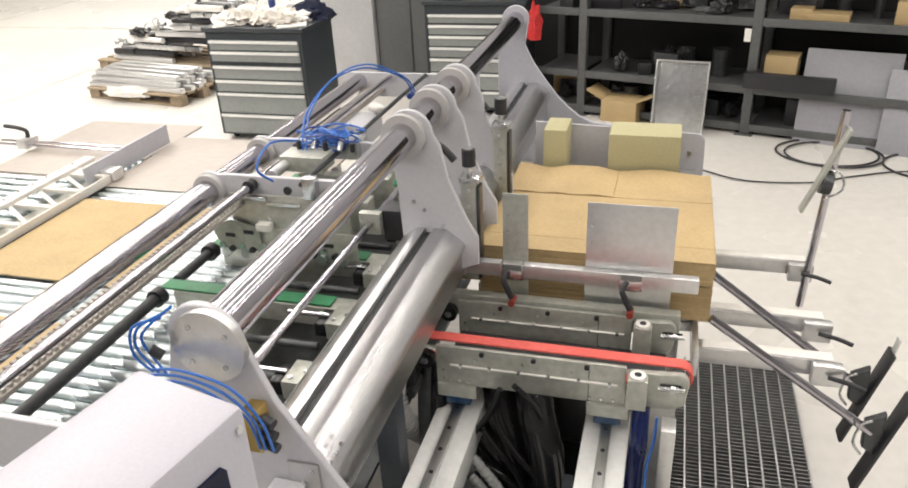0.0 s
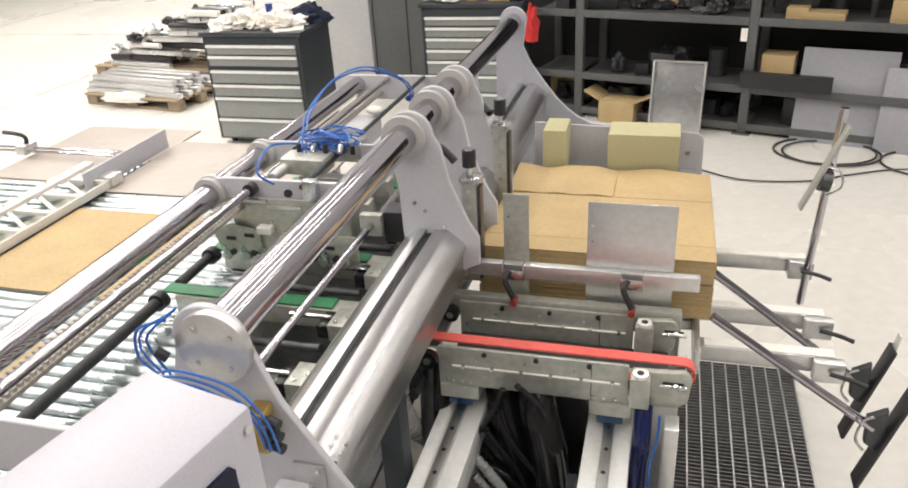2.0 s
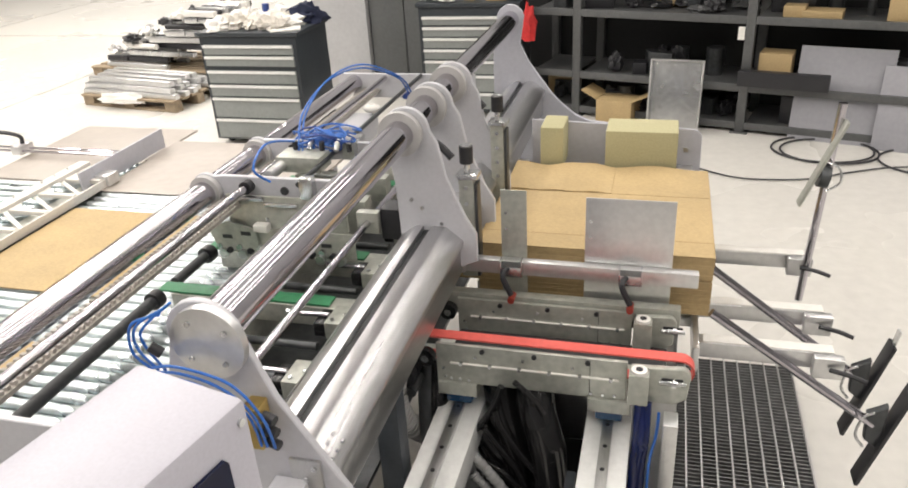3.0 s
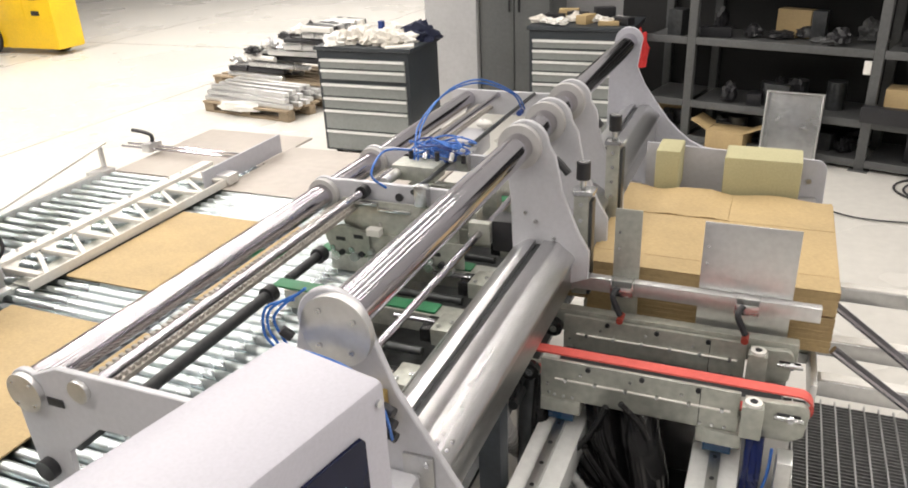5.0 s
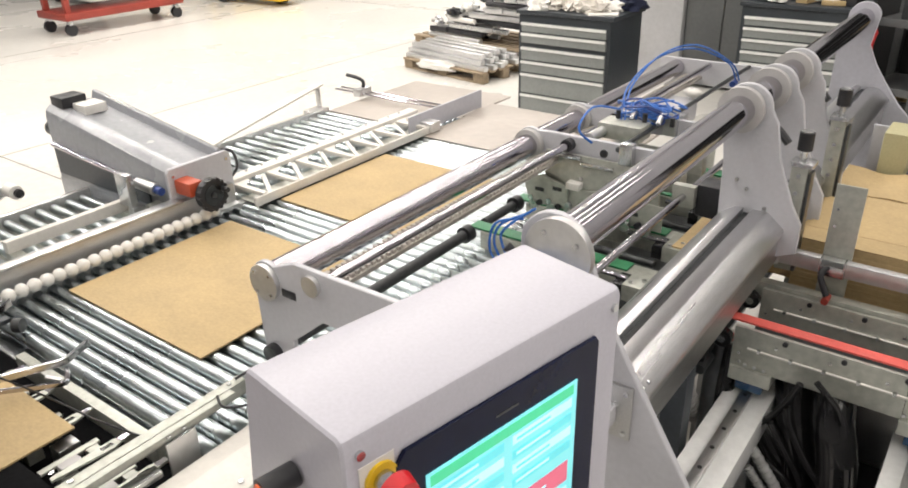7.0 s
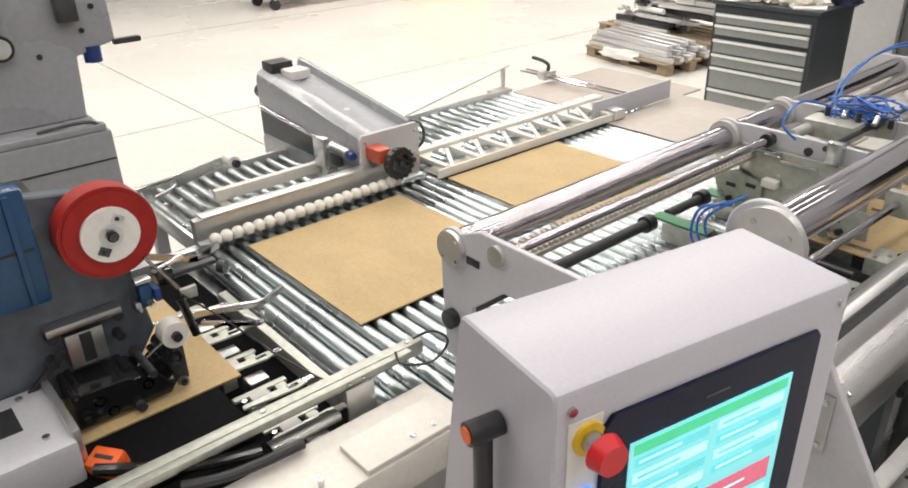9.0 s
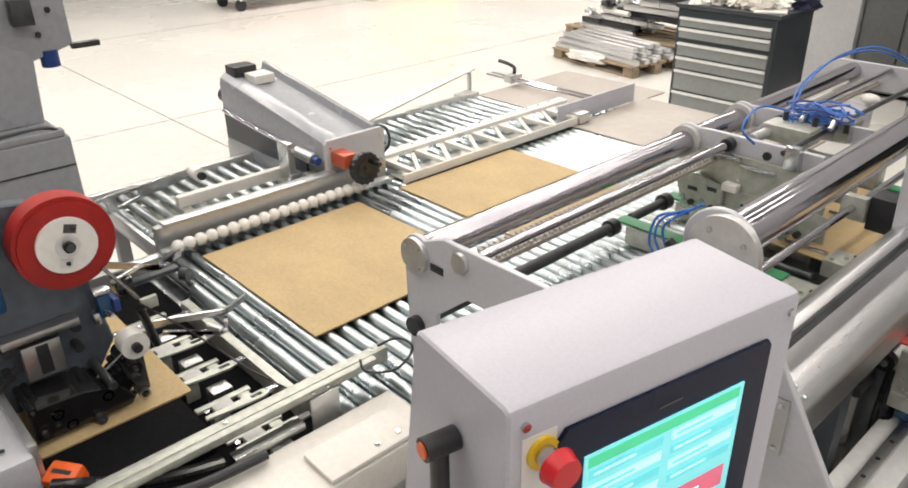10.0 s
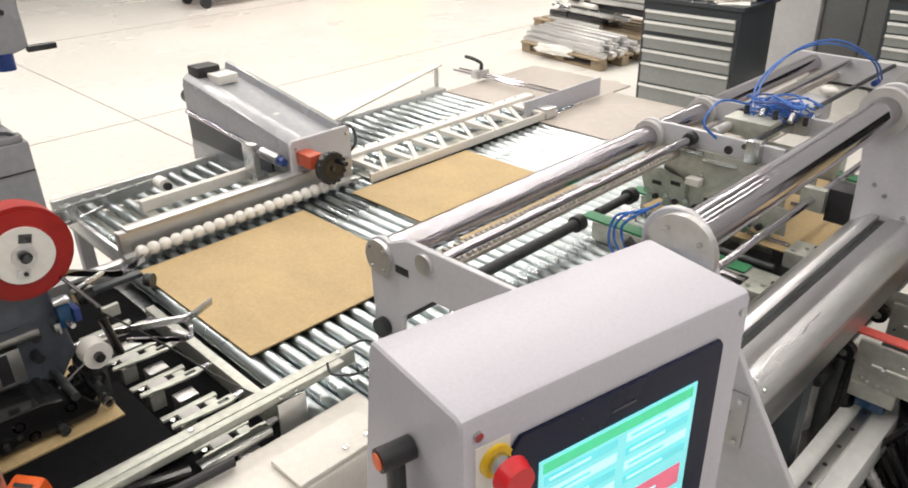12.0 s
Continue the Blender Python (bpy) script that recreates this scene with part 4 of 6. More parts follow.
    part("handle_grip", tr(rod(B(), (-0.004, -L - 0.004, 1.512), (-0.004, -L - 0.044, 1.512), 0.0138, 24)), DARK, h, "black clamping handle")
    part("handle_cap", tr(rod(B(), (-0.004, -L - 0.0445, 1.512), (-0.004, -L - 0.0465, 1.512), 0.0095, 20)), ORANGE, h)
    part("mount_arm", box(B(), -0.36, -0.30, 0.90, 1.18, 1.16, 1.20, 0.004), PAINT, h)
    part("mount_post", box(B(), -0.34, -0.28, 0.70, 0.76, 0, 1.149, 0.004), PAINT, h)
    # hoses and fittings between panel and plate
    for dx, dz in ((0, 0), (0.014, 0.012), (-0.010, -0.012)):
        part("air_hose", tube_path(B(), [(-0.515 + dx, 1.15, 1.42), (-0.54 + dx, 1.145, 1.465 + dz), (-0.525 + dx, 1.14, 1.51), (-0.475 + dx, 1.15, 1.54 + dz)], 0.0024), BLUE, h)
        part("air_hose", tube_path(B(), [(-0.53 + dx, 1.14, 1.42 + dz), (-0.46, 1.13, 1.435 + dz), (-0.39 + dx, 1.13, 1.415 + dz), (-0.345 + dx, 1.13, 1.37), (-0.338 + dx, 1.14, 1.30)], 0.0025), BLUE, h)
    part("valve_block", box(B(), -0.375, -0.345, 1.14, 1.178, 1.29, 1.37, 0.003), BRASS, h, "brass valve block")
    for z in (1.30, 1.325, 1.35):
        part("fitting", rod(B(), (-0.344, 1.155, z), (-0.322, 1.150, z - 0.004), 0.009, 14), DARK, h)
    part("fitting", rod(B(), (-0.50, 1.15, 1.455), (-0.515, 1.145, 1.47), 0.009, 14), DARK, h)


hmi()


# ---- side guide with white balls, outer conveyor, truss guide ----
def ball_rail():
    r = thing("ball_guide_rail", (-2.3, 1.4, 0.853), "aluminium guide rail with a row of white balls", "guide rail")
    out = [(-2.335, 0.86), (-2.275, 0.86), (-2.275, 0.875), (-2.30, 0.88), (-2.30, 0.955), (-2.335, 0.955)]
    part("rail", plate(B(), out, "y", 0.92, 1.90, 0.001), STEEL, r)
    part("top_strip", box(B(), -2.350, -2.301, 0.95, 1.66, 0.956, 0.962, 0.001), ALU, r)
    src = part("ball", ball(B(), (0, 0, 0), 0.023, 1, 0.95, 0.95), WHITE)
    for i in range(20):
        o = src if i == 0 else new("ball", src.data)
        o.parent = r
        o.location = Vector((-2.248, 0.965 + 0.0415 * i, 0.897)) - Vector(ORIGIN[r.name])
    part("back_bar", box(B(), -2.60, -2.57, 1.12, 1.60, 0.885, 0.93, 0.003), CREAM, r)
    part("bar_foot", box(B(), -2.60, -2.34, 1.565, 1.60, 0.86, 0.885, 0.003), MILLED, r)
    part("bar_foot", box(B(), -2.60, -2.34, 1.12, 1.16, 0.86, 0.885, 0.003), MILLED, r)


ball_rail()


def outer_conveyor():
    c = thing("side_conveyor", (-2.7, 2.0, 0), "narrow side conveyor with thin steel rollers", "conveyor")
    src = None
    for i in range(34):
        y = 0.98 + 0.064 * i
        if 1.62 < y < 1.95:
            continue
        if src is None:
            src = part("roller", rod(B(), (-2.98, 0, 0), (-2.36, 0, 0), 0.019, 16), ROLLER)
            o = src
        else:
            o = new("roller", src.data)
        o.parent = c
        o.location = Vector((0, y, 0.83)) - Vector(ORIGIN[c.name])
    part("side_frame", box(B(), -3.01, -2.985, 0.93, 3.12, 0.77, 0.865, 0.003), ALU, c)
    part("side_frame", box(B(), -2.355, -2.347, 0.93, 3.12, 0.77, 0.85, 0.002), ALU, c)
    for y in (0.96, 3.09):
        part("end_bar", box(B(), -2.984, -2.356, y - 0.01, y + 0.01, 0.78, 0.84, 0.002), ALU, c)
    part("under_tray", box(B(), -2.984, -2.356, 0.97, 3.08, 0.74, 0.765), MILLED, c)
    for x in (-2.95, -2.40):
        for y in (1.0, 3.0):
            part("leg", box(B(), x - 0.025, x + 0.025, y - 0.025, y + 0.025, 0, 0.74, 0.003), PAINT, c)
    # swing arm along its outer side
    a = part("swing_arm", plate(B(), [(-2.84, 2.06), (-2.74, 2.08), (-2.76, 2.16), (-3.135, 3.235), (-3.165, 3.22)], "z", 0.946, 0.956, 0.001), CREAM, c, "pale flat swing arm")
    part("arm_post", box(B(), -3.16, -3.14, 3.19, 3.21, 0.765, 0.934, 0.002), ALU, c)
    part("arm_bracket", box(B(), -3.16, -3.012, 3.08, 3.20, 0.80, 0.83, 0.002), ALU, c)
    part("arm_pivot", rod(B(), (-2.79, 2.13, 0.85), (-2.79, 2.13, 0.95), 0.02, 16), ZINC, c)


outer_conveyor()


def truss():
    t = thing("truss_guide", (-2.3, 2.5, 0.853), "pale aluminium ladder guide above the rollers", "guide rail")
    part("long_bar", box(B(), -2.475, -2.415, 1.93, 3.22, 0.895, 0.915, 0.003), CREAM, t)
    part("long_bar", box(B(), -2.225, -2.215, 1.93, 3.10, 0.857, 0.895, 0.002), CREAM, t)
    part("bottom_strip", box(B(), -2.34, -2.226, 1.95, 3.10, 0.857, 0.862, 0.001), MILLED, t)
    for i in range(7):
        y = 1.98 + 0.175 * i
        part("rung", box(B(), -2.4145, -2.2255, y, y + 0.026, 0.882, 0.900, 0.003), CREAM, t)
        part("brace", plate(B(), [(-2.413, 0.882), (-2.30, 0.882), (-2.413, 0.858)], "y", y + 0.004, y + 0.010, 0.001), ALU, t)
        part("gusset", plate(B(), [(-2.4145, y + 0.027), (-2.36, y + 0.027), (-2.4145, y + 0.085)], "z", 0.896, 0.899, 0.0005), CREAM, t)
        if i < 6:
            part("diagonal", plate(B(), [(-2.414, y + 0.150), (-2.414, y + 0.172), (-2.226, y + 0.050), (-2.226, y + 0.028)], "z", 0.884, 0.893, 0.001), CREAM, t)
        part("guide_wheel", rod(B(), (-2.30, y + 0.09, 0.8625), (-2.30, y + 0.09, 0.874), 0.014, 16), ALU, t)
    part("end_block", box(B(), -2.30, -2.20, 3.06, 3.14, 0.86, 0.91, 0.004), ALU, t)
    for i in range(14):
        part("rail_bolt", rod(B(), (-2.45, 2.0 + 0.085 * i, 0.915), (-2.45, 2.0 + 0.085 * i, 0.921), 0.006, 8), ZINC, t)


truss()


def far_table():
    t = thing("side_table", (-2.0, 3.6, 0), "pale sheet table at the end of the rollers", "table")
    part("table_top", box(B(), -2.27, -1.25, 3.43, 3.72, 0.838, 0.85, 0.002), BEIGE, t)
    part("table_top", box(B(), -3.02, -2.29, 3.15, 3.95, 0.825, 0.835, 0.002), BEIGE, t)
    part("back_sheet", box(B(), -2.24, -1.25, 3.02, 3.425, 0.8535, 0.8555), BEIGE, t)
    g = part("upright_guide", box(B(), -2.285, -2.275, 2.98, 3.62, 0.852, 0.952, 0.001), LAVENDER, t, "upright steel guide plate")
    for y in (3.42, 3.47):
        part("rod", rod(B(), (-3.22, y, 0.872), (-2.29, y, 0.872), 0.007, 10), CHROME, t)
    part("clamp_block", box(B(), -3.06, -3.00, 3.40, 3.50, 0.852, 0.90, 0.006), ALU, t)
    part("lever", tube_path(B(), [(-3.03, 3.46, 0.90), (-3.03, 3.46, 0.935), (-3.07, 3.45, 0.955), (-3.14, 3.44, 0.965)], 0.011), DARK, t, "black clamping lever")
    for x, y in ((-2.95, 3.25), (-2.95, 3.85), (-1.35, 3.65), (-2.2, 3.65)):
        part("leg", box(B(), x - 0.02, x + 0.02, y - 0.02, y + 0.02, 0, 0.824, 0.003), PAINT, t)


far_table()


def slotter():
    g = thing("slotter_unit", (-2.75, 1.78, 0.75), "grey drive housing across the side conveyor", "machine housing")
    # open channel body that falls towards its end plate
    out = [(1.655, 0.87), (1.655, 1.025), (1.662, 1.052), (1.682, 1.070), (1.715, 1.076), (1.735, 1.068), (1.875, 1.056), (1.884, 1.088), (1.893, 1.094), (1.905, 1.088), (1.905, 0.87)]
    bm = plate(B(), out, "x", -3.20, -2.352, 0.002)
    for v in bm.verts:
        if v.co.z > 1.0:
            v.co.z += 0.125 * (-2.352 - v.co.x) / 0.848
    part("housing", bm, SLATE, g)
    out = [(1.637, 0.905), (1.637, 1.066), (1.650, 1.082), (1.915, 1.082), (1.929, 1.066), (1.929, 0.895)]
    ep = part("end_plate", plate(B(), out, "x", -2.351, -2.334, 0.002), PAINT, g, "pale grey end plate")
    bolts(ep, [(-2.334, 1.66, 1.05), (-2.334, 1.905, 1.05), (-2.334, 1.66, 0.93)], "x", 0.006, 0.004)
    part("lock_knob", rod(B(), (-2.72, 1.906, 1.11), (-2.72, 1.93, 1.11), 0.014, 14), OIL, g)
    part("side_skirt", box(B(), -3.22, -2.75, 1.66, 1.90, 0.45, 0.869, 0.004), SLATE, g)
    part("leg", box(B(), -3.2, -3.1, 1.68, 1.88, 0, 0.449, 0.004), PAINT, g)
    part("vent_top", box(B(), -3.195, -3.10, 1.69, 1.80, 1.185, 1.232, 0.004), DARK, g)
    part("vent_plate", box(B(), -3.095, -3.0, 1.73, 1.83, 1.165, 1.205, 0.002), WHITE, g)
    part("rear_cap", rod(B(), (-3.26, 1.70, 1.08), (-3.221, 1.70, 1.08), 0.035, 20), OIL, g)
    part("gutter", rod(B(), (-3.18, 1.645, 1.03), (-2.50, 1.645, 0.985), 0.010, 12), CHROME, g, "bright hinge rod")
    # thin dark plate paints the shade of the undercut side
    part("side_shade", plate(B(), [(-3.18, 0.90), (-2.50, 0.90), (-2.50, 0.975), (-3.18, 1.02)], "y", 1.647, 1.654, 0.001), DARKPAINT, g, "dark plate painting the shade on the undercut side")
    part("drive_block", box(B(), -2.333, -2.24, 1.66, 1.72, 0.985, 1.04, 0.006), DRIVERED, g, "red-orange drive block")
    part("hand_wheel", rod(B(), (-2.225, 1.73, 0.985), (-2.195, 1.73, 0.985), 0.062, 32), DARK, g, "black hand wheel")
    bmr = B()
    for k in range(16):
        a = k * math.pi / 8
        rod(bmr, (-2.21, 1.73 + 0.060 * math.cos(a), 0.985 + 0.060 * math.sin(a)), (-2.192, 1.73 + 0.060 * math.cos(a), 0.985 + 0.060 * math.sin(a)), 0.007, 8)
    part("wheel_rim", bmr, DARK, g)
    part("wheel_recess", rod(B(), (-2.1945, 1.73, 0.985), (-2.1925, 1.73, 0.985), 0.042, 28), GLOSSBLACK, g)
    part("wheel_hub", rod(B(), (-2.24, 1.73, 0.985), (-2.185, 1.73, 0.985), 0.010, 16), OIL, g)
    part("wheel_knob", rod(B(), (-2.194, 1.77, 1.0), (-2.16, 1.77, 1.0), 0.010, 12), DARK, g)
    part("valve_body", rod(B(), (-2.52, 1.625, 1.0), (-2.40, 1.625, 0.995), 0.024, 16), STEEL, g)
    part("valve_cap", rod(B(), (-2.3995, 1.625, 0.995), (-2.37, 1.625, 0.994), 0.016, 16), BLUEDARK, g)
    part("valve_plate", box(B(), -2.55, -2.47, 1.55, 1.579, 0.93, 1.06, 0.004), ZINC, g)
    part("column", box(B(), -2.50, -2.46, 1.55, 1.60, 0.87, 0.929, 0.003), ZINC, g)
    part("support_bracket", box(B(), -2.46, -2.345, 1.60, 1.654, 0.87, 0.93, 0.002), MILLED, g)
    part("loop_hose", tube_path(B(), [(-2.35, 1.91, 0.95), (-2.33, 1.95, 1.0), (-2.36, 1.96, 1.06), (-2.40, 1.92, 1.07)], 0.006), DARK, g)


slotter()


# ---- taping head with the red roll ----
ROLL_AT = (-1.61, 0.475, 1.315)
LEVER_AT = (-2.765, 0.62, 0.86)


def taping_head():
    h = thing("taping_head", (-1.7, 0.3, 0), "grey taping head with a red tape roll", "taping machine")
    out = [(-0.45, 0.90), (0.30, 0.90), (0.50, 0.935), (0.545, 1.0), (0.52, 1.18), (0.44, 1.40), (-0.45, 1.55)]
    part("face_plate", plate(B(), out, "x", -1.70, -1.66, 0.004), HEADPLATE, h)
    part("body", box(B(), -2.0, -1.705, -0.45, 0.40, 0.93, 1.35, 0.01), OIL, h)
    part("portal_leg", box(B(), -2.42, -2.36, -0.3, 0.1, 0, 1.30, 0.01), PAINT, h)
    part("portal_beam", box(B(), -2.42, -2.0, -0.3, 0.1, 1.30, 1.42, 0.01), PAINT, h)
    global TAPE_ROLL
    TAPE_ROLL = roll = part("tape_roll", rod(B(), (-1.64, 0.475, 1.315), (-1.585, 0.475, 1.315), 0.108, 48), REDTAPE, h, "large roll of red tape", pivot=ROLL_AT)
    part("roll_rim", rod(B(), (-1.5845, 0.475, 1.315), (-1.580, 0.475, 1.315), 0.098, 48), REDTAPE, roll)
    part("hub", rod(B(), (-1.5795, 0.475, 1.315), (-1.570, 0.475, 1.315), 0.064, 40), WHITE, roll, "white hub disc")
    part("hub_recess", rod(B(), (-1.5695, 0.475, 1.315), (-1.567, 0.475, 1.315), 0.026, 28), ALU, roll)
    part("axle", rod(B(), (-1.659, 0.475, 1.315), (-1.55, 0.475, 1.315), 0.009, 16), OIL, roll)
    part("hub_core", rod(B(), (-1.5665, 0.475, 1.315), (-1.556, 0.475, 1.315), 0.013, 20), GLOSSBLACK, roll)
    for a in (0.0, math.pi):
        cy, cz = 0.475 + 0.040 * math.cos(a), 1.315 + 0.040 * math.sin(a)
        part("hub_window", box(B(), -1.5695, -1.567, cy - 0.010, cy + 0.010, cz - 0.013, cz + 0.013, 0.001), OIL if a else ALU, roll)
        part("hub_pin", rod(B(), (-1.567, cy, cz + 0.004), (-1.5635, cy, cz + 0.004), 0.005, 10), DARK, roll)
    mot = part("blue_motor", box(B(), -1.659, -1.60, 0.10, 0.335, 1.19, 1.46, 0.012), VALVEBLUE, h, "blue motor housing")
    part("motor_seam", box(B(), -1.5995, -1.5985, 0.11, 0.325, 1.32, 1.326), GLOSSBLACK, mot)
    part("motor_rib", box(B(), -1.5995, -1.592, 0.29, 0.305, 1.20, 1.45, 0.003), VALVEBLUE, mot)
    part("mount_bar", box(B(), -1.658, -1.62, 0.30, 0.47, 1.092, 1.112, 0.003), STEEL, h)
    cy = part("slide_block", box(B(), -1.659, -1.625, 0.335, 0.42, 0.99, 1.08, 0.003), STEEL, h)
    part("slide_slot", box(B(), -1.6245, -1.622, 0.365, 0.392, 1.0, 1.075), DARK, cy)
    for y, z in ((0.30, 1.02), (0.455, 1.03), (0.31, 1.08), (0.46, 1.085)):
        part("knob", rod(B(), (-1.659, y, z), (-1.625, y, z), 0.012, 14), DARK, h)
    v = part("valve", box(B(), -1.645, -1.61, 0.515, 0.545, 1.09, 1.15, 0.006), VALVEBLUE, h, "blue pneumatic valve")
    part("valve_nose", box(B(), -1.64, -1.60, 0.546, 0.562, 1.10, 1.135, 0.004), BLUEDARK, v)
    part("valve_foot", box(B(), -1.65, -1.61, 0.50, 0.514, 1.08, 1.11, 0.003), ZINC, v)
    part("valve_cap", box(B(), -1.64, -1.61, 0.51, 0.55, 1.151, 1.163, 0.004), ZINC, h)
    part("valve_port", rod(B(), (-1.609, 0.53, 1.105), (-1.59, 0.535, 1.10), 0.007, 12), ZINC, h)
    part("valve_rod", rod(B(), (-1.62, 0.56, 1.17), (-1.70, 0.66, 1.15), 0.006, 10), ZINC, h)
    part("valve_clamp", box(B(), -1.68, -1.63, 0.57, 0.61, 1.12, 1.16, 0.004), GLOSSBLACK, h)
    part("pin", rod(B(), (-1.58, 0.535, 1.235), (-1.58, 0.598, 1.128), 0.0045, 12), CHROME, h)
    part("grip", rod(B(), (-1.58, 0.596, 1.10), (-1.58, 0.618, 0.987), 0.011, 14), GLOSSBLACK, h)
    part("grip_plate", box(B(), -1.60, -1.588, 0.605, 0.645, 1.085, 1.115, 0.002), MILLED, h)
    sp = part("spool", rod(B(), (-1.60, 0.56, 1.02), (-1.555, 0.56, 1.02), 0.034, 28), WHITE, h, "white nylon deflection roller")
    part("spool_hub", rod(B(), (-1.5545, 0.56, 1.02), (-1.54, 0.56, 1.02), 0.012, 14), DARK, sp)
    rnd = random.Random(11)
    for i in range(38):
        y, z = rnd.uniform(0.30, 0.545), rnd.uniform(0.868, 0.968)
        r = rnd.uniform(0.008, 0.019)
        x1 = -1.565 + rnd.uniform(-0.05, 0.05)
        part("press_roller", rod(B(), (-1.66, y, z), (x1, y, z), r, 16), GLOSSBLACK if i % 4 else OIL, h)
        if i % 3 == 0:
            part("roller_bolt", rod(B(), (x1 + 0.0005, y, z), (x1 + 0.006, y, z), r * 0.4, 10), ZINC if i % 2 else OIL, h)
    for i in range(7):
        y, z = 0.30 + 0.034 * i, 0.895 + 0.02 * (i % 3)
        part("roller_arm", box(B(), -1.60, -1.592, y, y + 0.07, z, z + 0.014, 0.003), GLOSSBLACK, h)
    for i, (y, z) in enumerate(((0.357, 0.932), (0.381, 0.892), (0.553, 0.888), (0.47, 0.925))):
        part("roller_ring", rod(B(), (-1.557, y, z), (-1.545, y, z), 0.014, 18), STEEL, h)
        part("ring_bore", rod(B(), (-1.5449, y, z), (-1.544, y, z), 0.009, 14), GLOSSBLACK, h)
    # black block added to thicken the dark mass of press rollers
    part("roller_mass", plate(B(), [(0.30, 0.874), (0.52, 0.874), (0.535, 0.895), (0.50, 0.94), (0.42, 0.965), (0.30, 0.97)], "x", -1.659, -1.545, 0.004), GLOSSBLACK, h, "black block added to fill out the mass of press rollers")
    part("ring_arm", box(B(), -1.575, -1.56, 0.535, 0.575, 0.885, 0.985, 0.008), OIL, h)
    part("scraper", box(B(), -1.64, -1.63, -0.06, 0.06, -0.008, 0.008, 0.002, Matrix.Translation((0, 0.28, 1.0)) @ Matrix.Rotation(radians(40), 4, "X")), DARK, h)
    part("scraper", rod(B(), (-1.60, 0.47, 0.95), (-1.59, 0.54, 0.995), 0.005, 10), ZINC, h)
    # bent guides of flat chrome strip
    def strip(pts, hgt, th=0.005):
        bm = B()
        for p0, p1 in zip(pts, pts[1:]):
            d = Vector((p1[0] - p0[0], p1[1] - p0[1], 0)).normalized()
            s = Vector((-d.y, d.x, 0)) * th
            q = [bm.verts.new(Vector(p) + s * k + Vector((0, 0, u))) for p in (p0, p1) for k, u in ((-1, 0), (1, 0), (1, hgt), (-1, hgt))]
            for f in ((0, 1, 2, 3), (7, 6, 5, 4), (0, 4, 5, 1), (1, 5, 6, 2), (2, 6, 7, 3), (3, 7, 4, 0)):
                bm.faces.new([q[j] for j in f])
        bmesh.ops.recalc_face_normals(bm, faces=bm.faces)
        return bm
    part("bent_guide", strip([(-1.789, 0.665, 0.918), (-1.705, 0.846, 0.918), (-1.698, 0.862, 0.922), (-1.693, 0.923, 0.945)], 0.018), ZINC, h, "bent chrome strip guide")
    part("bent_guide", strip([(-1.77, 0.70, 0.888), (-1.66, 0.82, 0.888), (-1.665, 0.835, 0.888), (-1.70, 0.855, 0.90)], 0.012), CHROME, h)
    part("guide_link", strip([(-1.705, 0.80, 0.905), (-1.665, 0.82, 0.900)], 0.006, 0.006), ALU, h)
    part("bent_guide", strip([(-2.232, 0.70, 0.92), (-2.10, 0.815, 0.92), (-2.084, 0.835, 0.922), (-2.066, 0.902, 0.955)], 0.020), CHROME, h)
    part("guide_bracket", tube_path(B(), [(-1.789, 0.665, 0.925), (-1.79, 0.55, 0.93), (-1.70, 0.50, 0.94)], 0.006), ZINC, h)
    part("guide_bracket", tube_path(B(), [(-2.232, 0.70, 0.93), (-2.10, 0.50, 0.95), (-1.95, 0.35, 0.96)], 0.007), ZINC, h)
    part("guide_wheel", rod(B(), (-2.09, 0.90, 0.877), (-2.07, 0.915, 0.877), 0.022, 18), OIL, h)
    part("wheel_arm", box(B(), -2.13, -2.10, 0.74, 0.90, 0.885, 0.90, 0.003), DARKPAINT, h)
    part("cable", tube_path(B(), [(-1.585, 0.60, 1.11), (-1.60, 0.69, 1.0), (-1.589, 0.768, 0.90), (-1.48, 0.79, 0.885), (-1.369, 0.81, 0.885), (-1.30, 0.83, 0.88)], 0.0025, 6), DARK, h)


taping_head()


